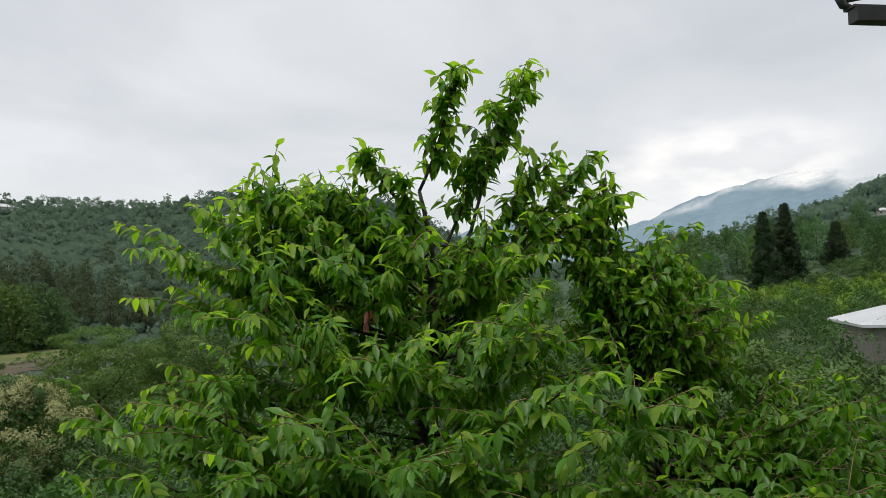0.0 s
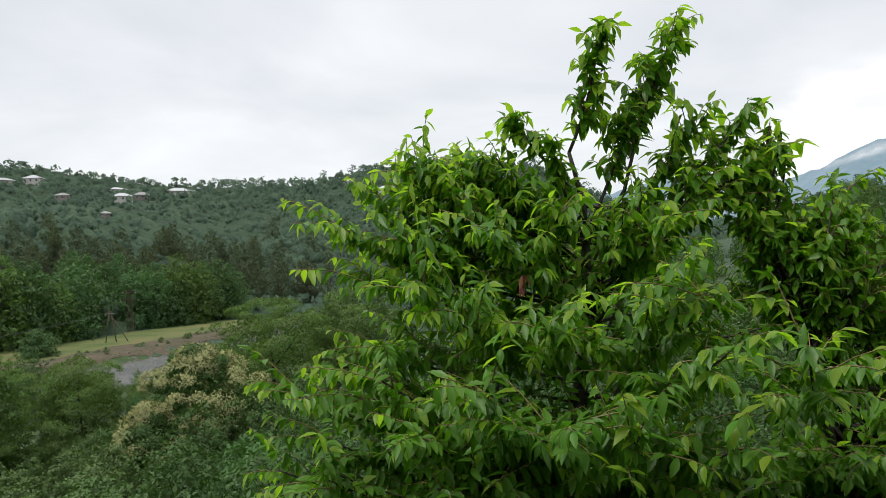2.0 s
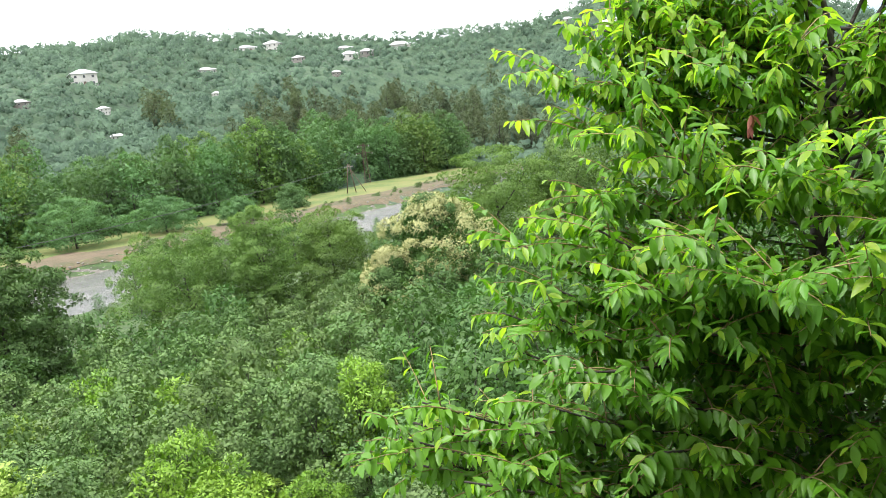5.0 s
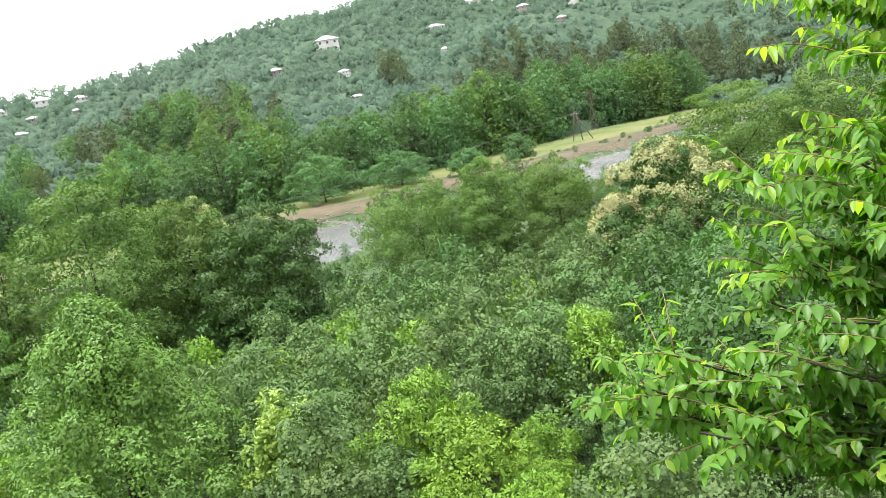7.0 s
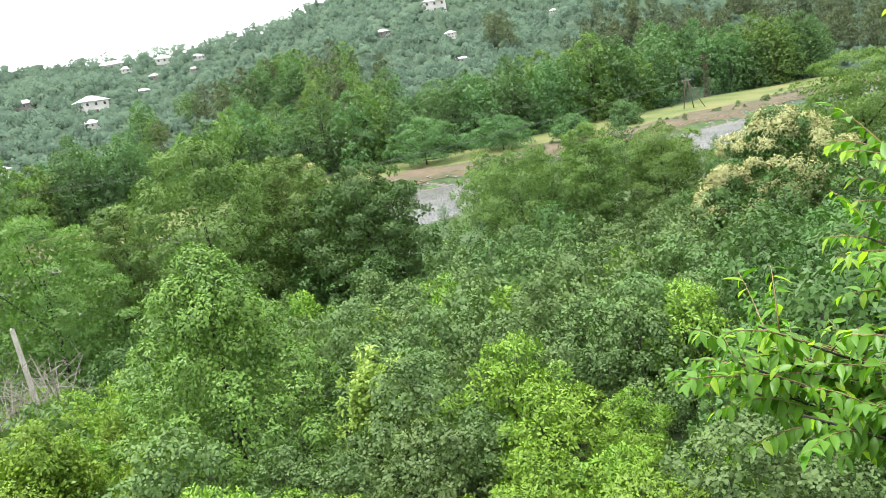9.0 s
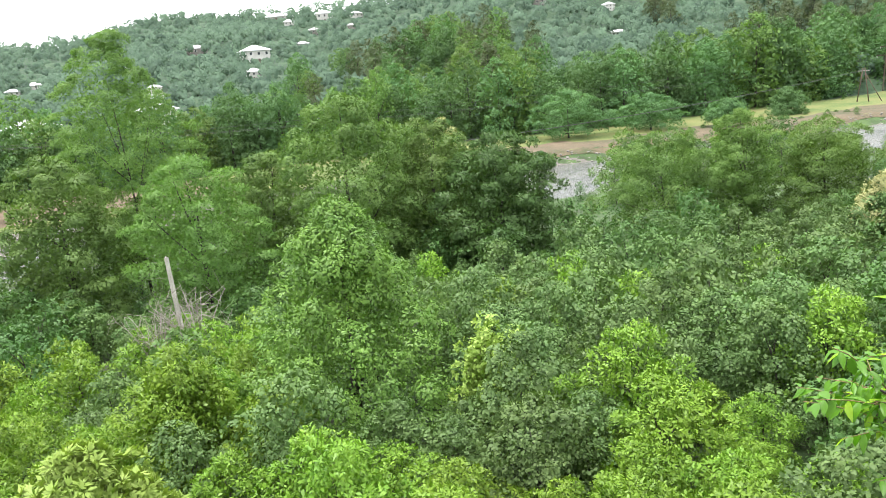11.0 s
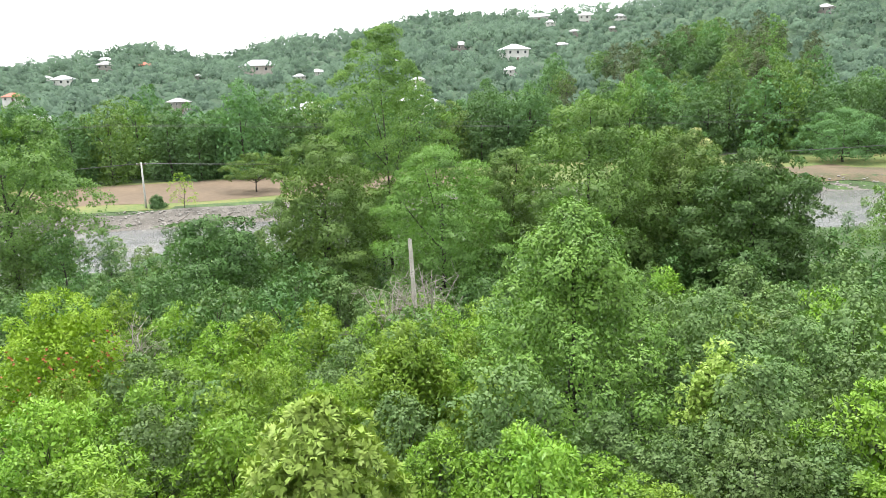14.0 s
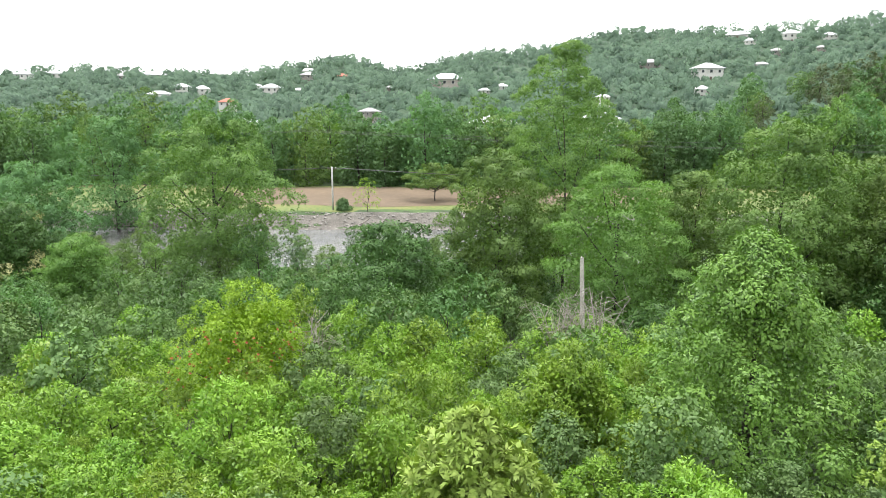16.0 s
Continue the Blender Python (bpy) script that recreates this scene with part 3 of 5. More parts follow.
def put_stem(soup, r, height, base, centres, radius, limbs=6, sides=7, wander=0.25, lean=(0, 0)):
    """A tapered, slightly crooked trunk and limbs that reach into the crown."""
    zs = np.linspace(-0.3, height * 0.66, 7)
    off = np.cumsum(r.normal(0, wander * 0.25, (7, 2)), 0)
    off -= off[0]
    off += np.outer(np.clip(zs / height, 0, 1), lean)
    pts = np.column_stack([off, zs])
    put_tube(soup, pts, radius * np.linspace(1.15, 0.25, 7), sides)
    for i in r.choice(len(centres), min(limbs, len(centres)), replace=False):
        z0 = float(np.clip(centres[i][2] * r.uniform(0.35, 0.7), base * 0.5, height * 0.7))
        s = np.array([np.interp(z0, zs, off[:, 0]), np.interp(z0, zs, off[:, 1]), z0])
        e = centres[i]
        m = (s + e) / 2 + [0, 0, -0.08 * np.linalg.norm(e - s)] + r.normal(0, 0.06, 3)
        t = np.linspace(0, 1, 5)[:, None]
        put_tube(soup, (1 - t) ** 2 * s + 2 * t * (1 - t) * m + t * t * e, radius * np.linspace(0.5, 0.1, 5), 5)


def make_tree(name, label, category, place, height, width, profile, leaf, clumps=70, per=70, size=0.9, length=0.3, breadth=0.14, base=0.25, trunk=0.16,
              flat=0.7, hang=0.3, core=0.45, seed=1, group="", flower=0.0, flower_material=None, limbs=6, lean=(0, 0), bark=None, rosette=False, inner=800):
    r = np.random.default_rng(seed)
    crown, stem = Soup(), Soup()
    c = put_crown(crown, r, height, height * base, width, profile, clumps, per, size, length, breadth, flat, hang, core, flower, lean, rosette, inner)
    put_stem(stem, r, height, height * base, c, trunk, limbs, lean=lean)
    x, y = place
    ob = thing(name, label, category, (x, y, float(ground(x, y))), group)
    part("trunk", stem.mesh("trunk", bark or BARK, True), ob)
    part("crown", crown.mesh("crown", (leaf, flower_material or leaf)), ob)
    return ob


def stand(ob, x, y, turn=0.0, scale=1.0, tall=1.0):
    """A copy of a plant at a place on the land."""
    m = pose(x, y, float(ground(x, y)) - 0.05, 0, 0, turn) @ Matrix.Diagonal((scale, scale, scale * tall, 1))
    return copy_thing(ob, m)


PARK = (60, -260)   # the first plant of each kind grows out here, behind the house


def pattern(name, label, category, height, width, profile, leaf, group, seed, **more):
    return make_tree(name, label, category, (PARK[0] + seed * 7.0, PARK[1]), height, width, profile, leaf, seed=seed, group=group, **more)


# the trees that can be told apart: bearing, distance, height, width
def hero(name, label, category, az, far, height, width, profile, leaf, **more):
    more.setdefault("inner", 9000 if far < 100 else 3000)
    if far > 40:
        more["clumps"], more["per"], more["length"], more["breadth"] = int(more["clumps"] * 1.4), int(more["per"] * 2.7), more["length"] * 0.56, more["breadth"] * 0.66
    return make_tree(name, label, category, bearing(az, far), height, width, profile, leaf, **more)


hero("persimmon_tree", "dense cone-shaped green fruit tree in the orchard", "tree", 66.2, 22, 7.4, 8.4, cone_crown, PEAR_LEAF, clumps=240, per=160, size=0.58, length=0.115, breadth=0.055, base=0.1, trunk=0.13, seed=11, hang=0.5, flat=0.8)
hero("loquat_bush", "loquat bush with long pale yellow-green leaves", "bush", 87.0, 13, 4.3, 2.9, dome_crown, LOQUAT_LEAF, clumps=300, per=13, size=0.3, length=0.17, breadth=0.056, base=0.2, trunk=0.06, seed=12, flat=0.6, rosette=True)
hero("pomegranate_bush", "bushy pomegranate with scattered orange-red flowers", "bush", 104.6, 26, 5.6, 5.4, dome_crown, LIME_LEAF, clumps=150, per=130, size=0.5, length=0.11, breadth=0.038, base=0.1, trunk=0.07, seed=13, flower=0.0)
hero("tall_shrub", "yellow-green shrub among the orchard bushes", "bush", 79.3, 20, 4.4, 3.8, dome_crown, CITRUS_LEAF, clumps=110, per=100, size=0.42, length=0.11, breadth=0.042, base=0.1, trunk=0.06, seed=14)
hero("dark_thicket", "broad dark green thicket above the river", "bush", 93.5, 48, 6.8, 10.4, dome_crown, DARK_LEAF, clumps=100, per=70, size=0.8, length=0.28, breadth=0.16, base=0.05, trunk=0.12, seed=15)
hero("chestnut_tree", "rounded tree with drooping yellow-green catkins", "tree", 85.1, 52, 11.8, 8.8, round_crown, ALDER_LEAF, clumps=130, per=75, size=0.85, length=0.34, breadth=0.12, base=0.03, trunk=0.2, seed=16, hang=0.9)
hero("locust_tree", "feathery light green locust tree with tiered branches", "tree", 76.1, 46, 11.0, 7.8, round_crown, LOCUST_LEAF, clumps=100, per=90, size=1.0, length=0.30, breadth=0.10, base=0.03, trunk=0.17, seed=17, flat=0.32, hang=0.15, core=0.5)
hero("locust_tree", "tall thin locust tree with airy light crown", "tree", 80.1, 60, 20.4, 9.4, tall_crown, LOCUST_LEAF, clumps=140, per=90, size=0.95, length=0.32, breadth=0.11, base=0.25, trunk=0.11, seed=18, flat=0.45, core=0.5, inner=5000, limbs=8)
hero("alder_tree", "broad dense alder tree on the river bank", "tree", 64.9, 50, 13.2, 9.8, round_crown, ALDER_LEAF, clumps=150, per=85, size=0.95, length=0.30, breadth=0.15, base=0.02, trunk=0.2, seed=19)
hero("walnut_tree", "dark tree with bright tiered leaf sprays", "tree", 53.4, 50, 9.6, 9.2, round_crown, DARK_LEAF, clumps=120, per=85, size=1.0, length=0.36, breadth=0.13, base=0.08, trunk=0.18, seed=20, flat=0.35)
hero("alder_tree", "dark full alder beside the river", "tree", 58.5, 54, 11.2, 9.0, round_crown, ALDER_LEAF, clumps=120, per=80, size=0.95, length=0.3, breadth=0.15, base=0.02, trunk=0.18, seed=21)
hero("alder_tree", "open-grown alder with a forked trunk at the water", "tree", 106.4, 70, 15.6, 13.5, round_crown, ALDER_LEAF, clumps=140, per=80, size=1.15, length=0.36, breadth=0.17, base=0.16, trunk=0.24, seed=22)
hero("alder_tree", "leafy alder in the riverside row", "tree", 113.0, 120, 18.0, 15.0, round_crown, HAZED_FAR_LEAF, clumps=110, per=60, size=1.5, length=0.5, breadth=0.25, base=0.15, trunk=0.25, seed=23)
hero("alder_tree", "leafy alder in the riverside row", "tree", 118.5, 88, 11.5, 11.0, round_crown, HAZED_FAR_LEAF, clumps=110, per=60, size=1.1, length=0.4, breadth=0.2, base=0.1, trunk=0.2, seed=24)
hero("chestnut_tree", "chestnut with cream flower tassels", "tree", 119.5, 72, 7.6, 8.0, dome_crown, DARK_LEAF, clumps=90, per=60, size=0.9, length=0.34, breadth=0.13, base=0.1, trunk=0.16, seed=25, flower=0.25, flower_material=FLOWER)
hero("locust_tree", "small light green locust by the water", "tree", 115.9, 62, 5.6, 6.6, dome_crown, LOCUST_LEAF, clumps=80, per=60, size=0.8, length=0.3, breadth=0.1, base=0.1, trunk=0.1, seed=26, flat=0.4)
hero("willow_tree", "rounded olive green willow beside the river", "tree", 41.4, 55, 7.8, 8.0, round_crown, ALDER_LEAF, clumps=120, per=85, size=0.7, length=0.24, breadth=0.07, base=0.06, trunk=0.14, seed=27)
hero("locust_tree", "airy locust sapling before the river", "tree", 36.0, 55, 8.8, 6.4, tall_crown, LOCUST_LEAF, clumps=95, per=75, size=0.75, length=0.27, breadth=0.09, base=0.12, trunk=0.09, seed=28, flat=0.4, core=0.4, limbs=14)
hero("locust_tree", "airy locust sapling before the river", "tree", 30.6, 57, 7.4, 7.6, round_crown, LOCUST_LEAF, clumps=110, per=75, size=0.8, length=0.27, breadth=0.09, base=0.05, trunk=0.1, seed=29, flat=0.4, core=0.4, limbs=16)
hero("chestnut_tree", "chestnut tree covered with cream flower tassels", "tree", 22.9, 48, 7.0, 7.6, dome_crown, DARK_LEAF, clumps=130, per=80, size=0.8, length=0.30, breadth=0.10, base=0.2, trunk=0.2, seed=30, flower=0.88, flower_material=FLOWER)
hero("chestnut_tree", "smaller chestnut with cream flower tassels", "tree", 26.4, 45, 4.3, 4.0, dome_crown, DARK_LEAF, clumps=70, per=75, size=0.7, length=0.28, breadth=0.10, base=0.15, trunk=0.14, seed=31, flower=0.6, flower_material=FLOWER)
hero("chestnut_tree", "distant chestnut with cream blossom", "tree", 57.4, 76, 12.0, 5.0, round_crown, DARK_LEAF, clumps=60, per=60, size=0.8, length=0.34, breadth=0.12, base=0.2, trunk=0.16, seed=32, flower=0.6, flower_material=FLOWER)
hero("locust_tree", "layered green locust tree down the slope", "tree", 17.6, 62, 9.3, 10.5, round_crown, LOCUST_LEAF, clumps=130, per=80, size=0.95, length=0.3, breadth=0.11, base=0.1, trunk=0.18, seed=33, flat=0.4)
hero("alder_tree", "leafy alder down the slope", "tree", 11.5, 66, 9.0, 10.5, round_crown, ALDER_LEAF, clumps=110, per=70, size=1.0, length=0.32, breadth=0.15, base=0.1, trunk=0.18, seed=34)
hero("alder_tree", "leafy alder down the slope", "tree", 21.0, 75, 5.6, 8.0, round_crown, ALDER_LEAF, clumps=100, per=70, size=1.0, length=0.34, breadth=0.15, base=0.1, trunk=0.18, seed=35)
hero("alder_tree", "leafy alder in the riverside row", "tree", 70.8, 57, 10.5, 8.5, round_crown, ALDER_LEAF, clumps=110, per=70, size=0.95, length=0.3, breadth=0.15, base=0.02, trunk=0.18, seed=90)
hero("alder_tree", "leafy alder in the riverside row", "tree", 61.0, 58, 10.0, 8.5, round_crown, ALDER_LEAF, clumps=110, per=70, size=0.95, length=0.3, breadth=0.15, base=0.02, trunk=0.18, seed=91)
hero("field_tree", "small round tree alone on the meadow", "tree", 36.9, 169, 6.2, 8.4, dome_crown, HAZED_FAR_LEAF, clumps=55, per=50, size=1.0, length=0.5, breadth=0.25, base=0.3, trunk=0.18, seed=36)
hero("field_bush", "rounded bush on the meadow edge", "bush", 33.0, 191, 6.6, 9.4, dome_crown, HAZED_FAR_LEAF, clumps=55, per=50, size=1.1, length=0.5, breadth=0.25, base=0.1, trunk=0.15, seed=37)
hero("field_tree", "young tree standing on the bare soil", "tree", 50.2, 134, 3.6, 4.4, dome_crown, HAZED_FAR_LEAF, clumps=35, per=45, size=0.6, length=0.34, breadth=0.17, base=0.25, trunk=0.08, seed=38)
hero("field_tree", "spreading tree at the edge of the woods", "tree", 42.1, 172, 8.5, 15.5, dome_crown, HAZED_FAR_LEAF, clumps=80, per=55, size=1.3, length=0.5, breadth=0.25, base=0.2, trunk=0.22, seed=39, flat=0.5)
hero("field_tree", "spreading tree at the edge of the woods", "tree", 48.0, 165, 11.0, 18.0, dome_crown, HAZED_FAR_LEAF, clumps=95, per=55, size=1.4, length=0.5, breadth=0.25, base=0.2, trunk=0.24, seed=40, flat=0.5)
hero("field_tree", "low spreading tree on the tilled field", "tree", 90.0, 131, 7.0, 11.5, dome_crown, LOCUST_LEAF, clumps=60, per=60, size=0.8, length=0.42, breadth=0.2, base=0.45, trunk=0.12, seed=41, flat=0.35, core=0.3, inner=500, limbs=14)
hero("sapling", "thin sapling with sparse leaves by the river", "tree", 95.2, 118, 5.6, 4.2, round_crown, LIME_LEAF, clumps=28, per=22, size=0.6, length=0.25, breadth=0.1, base=0.2, trunk=0.05, seed=42, core=0.0, limbs=10)
hero("field_bush", "small bush at the foot of the pole", "bush", 97.0, 120, 2.2, 2.6, dome_crown, HAZED_FAR_LEAF, clumps=20, per=40, size=0.5, length=0.3, breadth=0.15, base=0.05, trunk=0.05, seed=43)
hero("hazel_bush", "tall leafy hazel beyond the cherry", "bush", -29.0, 30, 4.9, 6.4, dome_crown, ALDER_LEAF, clumps=120, per=60, size=0.5, length=0.2, breadth=0.1, base=0.05, trunk=0.07, seed=47)
hero("hazel_bush", "tall leafy hazel beyond the cherry", "bush", -35.0, 27, 4.4, 6.0, dome_crown, HAZEL_LEAF, clumps=120, per=60, size=0.5, length=0.2, breadth=0.1, base=0.05, trunk=0.07, seed=48)
for az, far, h, w, s in ((-30.2, 150, 15.0, 6.2, 44), (-31.6, 155, 16.0, 6.6, 45), (-34.7, 190, 10.5, 6.0, 46)):
    hero("conifer", "tall dark conifer on the hillside", "conifer", az, far, h, w, cone_crown, CONIFER_LEAF, clumps=170, per=34, size=0.75, length=0.6, breadth=0.2, base=0.06, trunk=0.2, seed=s, hang=0.2, flat=0.45, group="dark conifers")

hero("dry_fern", "withered red-brown fern between citrus bushes", "fern", 112.8, 12.2, 2.7, 1.5, dome_crown, DRY_LEAF, clumps=40, per=30, size=0.25, length=0.14, breadth=0.04, base=0.2, trunk=0.02, seed=92)
hero("tall_shrub", "small shrub with yellowing leaves", "bush", 55.0, 19, 3.7, 2.2, dome_crown, LOQUAT_LEAF, clumps=50, per=45, size=0.34, length=0.12, breadth=0.06, base=0.2, trunk=0.04, seed=93)

# orchard bushes on the slope under the balcony
CITRUS = [pattern("citrus_bush", "round bright green citrus bush", "bush", 2.9, 2.9, dome_crown, CITRUS_LEAF, "orchard bushes", 50 + i, clumps=85, per=80, size=0.36, length=0.105, breadth=0.044, base=0.08, trunk=0.04, flat=0.75, hang=0.0) for i in range(3)]
HAZEL = [pattern("hazel_bush", "spreading grey-green hazel bush", "bush", 3.5, 3.6, dome_crown, HAZEL_LEAF, "hazel bushes", 55 + i, clumps=90, per=85, size=0.45, length=0.10, breadth=0.072, base=0.08, trunk=0.05, flat=0.55, hang=0.1) for i in range(3)]
CITRUS_SMALL = [pattern("citrus_bush", "round bright green citrus bush", "bush", 2.8, 3.2, dome_crown, CITRUS_LEAF, "orchard bushes", 60 + i, clumps=50, per=40, size=0.42, length=0.15, breadth=0.06, base=0.05, trunk=0.04, hang=0.0) for i in range(2)]
HAZEL_SMALL = [pattern("hazel_bush", "spreading grey-green hazel bush", "bush", 3.2, 3.8, dome_crown, HAZEL_LEAF, "hazel bushes", 63 + i, clumps=50, per=44, size=0.5, length=0.15, breadth=0.10, base=0.05, trunk=0.05, flat=0.55) for i in range(2)]
DARK_SMALL = [pattern("shrub", "dark green wild shrub", "bush", 3.4, 4.2, dome_crown, DARK_LEAF, "wild shrubs", 66 + i, clumps=55, per=38, inner=300, size=0.6, length=0.17, breadth=0.10, base=0.05, trunk=0.06) for i in range(2)]
KEEP_CLEAR = [(66.2, 22, 3.6), (66.2, 16.5, 0.9), (112.8, 12.2, 0.8), (55, 19, 0.9), (87.0, 13, 1.3), (104.6, 26, 2.4), (79.3, 20, 1.6), (93.5, 48, 3.5), (76.1, 46, 3.0), (77.5, 35.5, 2.2), (85.1, 52, 3), (64.9, 50, 4), (53.4, 50, 4), (-6.3, 4.5, 3.0), (-37.8, 60, 8)]


def grow_orchard():
    r = np.random.default_rng(21)
    clear = [(*bearing(a, d), w) for a, d, w in KEEP_CLEAR]
    taken = []
    for far in np.concatenate([np.arange(9.5, 58, 0.35), np.arange(58, 112, 1.2)]):
        step = math.degrees((1.9 if far < 26 else 2.6) / far) * 0.5
        for az in np.arange(-44, 127 if far < 58 else -6, step):
            a, d = az + r.uniform(-0.4, 0.4) * step, far + r.uniform(-0.3, 0.3)
            x, y = bearing(a, d)
            gap = 4.4 if d > 58 else 3.8 if a < 12 else 1.65 if d < 26 else 2.35 if d < 45 else 3.4
            if any((x - q) ** 2 + (y - w) ** 2 < (g + 0.5) ** 2 for q, w, g in clear) or x - float(along(NEAR_BANK, y)) < 2:
                continue
            if x > -1.5 and y < 5 or any((x - q) ** 2 + (y - w) ** 2 < gap * gap for q, w in taken[-160:]):
                continue
            taken.append((x, y))
            # hazels stand to the north, citrus to the south and close to the house
            hazel = 0.7 if 28 < a < 74 and 14 < d else 0.22 if a > 74 and d > 15 else 0.55 if a < 28 else 0.08
            wild = d > 42 or (d > 34 and r.uniform() < 0.4)
            if wild or (a < 28 and d > 16):
                kind = DARK_SMALL[r.integers(2)] if r.uniform() < (0.95 if a < 28 else 0.6) else HAZEL_SMALL[r.integers(2)]
            elif r.uniform() < hazel:
                kind = HAZEL[r.integers(3)] if d < 25 else HAZEL_SMALL[r.integers(2)]
            else:
                kind = CITRUS[r.integers(3)] if d < 25 else CITRUS_SMALL[r.integers(2)]
            stand(kind, x, y, r.uniform(0, 360), (r.choice((0.5, 0.7, 0.9, 1.1)) if a < 28 and 24 < d < 58 else r.choice((0.55, 0.7, 0.85, 0.95, 1.08))) * r.uniform(0.93, 1.07), r.uniform(0.85, 1.15))
    return len(taken)


grow_orchard()

# alders and willows along the near bank
BANK_TREES = [pattern("alder_tree", "leafy alder on the near river bank", "tree", 7.0 + i, 6.0 + 0.5 * i, (round_crown, dome_crown, tall_crown)[i], (ALDER_LEAF, LOCUST_LEAF, DARK_LEAF)[i], "bank alders", 80 + i,
                      clumps=64, per=70, size=0.85, length=0.23, breadth=0.12, base=0.06, trunk=0.12, flat=0.55) for i in range(3)]


def grow_bank():
    r = np.random.default_rng(77)
    for row in (4.0, 12.0, 21.0):
        y = -75.0
        while y < 215:
            y += r.uniform(3.6, 6.0)
            x = float(along(NEAR_BANK, y)) + row + r.uniform(-2, 2)
            az = math.degrees(math.atan2(-x, y))
            far = math.hypot(x, y)
            if 46.0 < az < 51.5 and row < 8 or far < 47:
                continue
            tall = (0.66 if row > 12 else 0.5) if 87.5 < az < 104 else 0.3 if 46 < az < 51.5 else 0.38 if 25 < az < 29 else 0.66 if 8 < az < 33 else 0.92 if 33 <= az < 46 else 0.62 if az > 104 else 0.95
            stand(BANK_TREES[r.integers(3)], x, y, r.uniform(0, 360), r.uniform(0.75, 1.0) * tall, r.uniform(0.85, 1.2))


grow_bank()

# woods on the far side of the river
FAR_TREES = [pattern("broadleaf_tree", "tall broadleaf tree at the edge of the far woods", "tree", 14 + i, 9 + 0.6 * i, (round_crown, tall_crown, dome_crown)[i % 3], (HAZED_FAR_LEAF, HAZED_FAR_LEAF, HAZED_FAR_LEAF, ALDER_LEAF, HAZED_FAR_LEAF)[i], "far river woods", 70 + i,
                     clumps=84, per=52, inner=1000, size=1.35, length=0.42, breadth=0.24, base=0.02, trunk=0.22, flat=0.6, core=0.55) for i in range(5)]


def grow_far_woods():
    r = np.random.default_rng(5)
    for u in (47, 55, 66):
        y = -125.0
        while y < 265:
            y += r.uniform(5.0, 8.5)
            x = float(along(FAR_BANK, y)) - u - r.uniform(-3, 3)
            if u > 60 and math.hypot(x + 200, y - 15) < 14 or (abs(math.degrees(math.atan2(-x, y)) - 27.4) < 2.2 and math.hypot(x, y) < 258):
                continue
            az = math.degrees(math.atan2(-x, y))
            tall = float(np.interp(az, [10, 34, 48, 60], [1.35, 1.4, 1.1, 1.0]))
            stand(FAR_TREES[r.integers(5)], x, y + r.uniform(-2, 2), r.uniform(0, 360), r.uniform(0.78, 1.15) * tall, r.uniform(0.85, 1.15))
    # trees behind the pylon
    for az, far in ((24.9, 268), (26.2, 272), (27.4, 270), (28.6, 274), (29.9, 268), (26.8, 284), (28.2, 286)):
        stand(FAR_TREES[r.integers(5)], *bearing(az, far), r.uniform(0, 360), r.uniform(1.2, 1.45), r.uniform(0.85, 1.05))
    # the slope on the near side, with a strip of open meadow
    taken = []
    for i in range(2600):
        az, far = r.uniform(-46, -13), 112 + 190 * math.sqrt(r.uniform(0, 1))
        x, y = bearing(az, far)
        if -60 < far - 150 - 1.2 * (az + 30) < -22 or any((x - q) ** 2 + (y - w) ** 2 < 120 for q, w in taken) or x - float(along(NEAR_BANK, y)) < 8:
            continue
        if any(abs(az - q) < 2.2 and far < w + 5 for q, w in ((-30.2, 150), (-31.6, 155), (-34.7, 190))):
            continue
        taken.append((x, y))
        stand(FAR_TREES[r.integers(5)], x, y, r.uniform(0, 360), r.uniform(0.42, 0.75), r.uniform(0.8, 1.05))


grow_far_woods()

# a grove of tall brownish trees on the lower hillside, and low crops beside the neighbour's house
GROVE = [pattern("grove_tree", "tall slender brownish green tree on the hillside", "tree", 17.0 + i, 8.0, tall_crown, GUM_LEAF, "hillside grove", 95 + i, clumps=60, per=44, inner=240, size=1.2, length=0.48, breadth=0.26, base=0.15, trunk=0.25) for i in range(2)]
CROP = pattern("vine_bush", "low bright green vine in a row", "bush", 1.5, 2.2, dome_crown, CITRUS_LEAF, "vine rows", 98, clumps=30, per=18, inner=120, size=0.4, length=0.25, breadth=0.12, base=0.05, trunk=0.03)


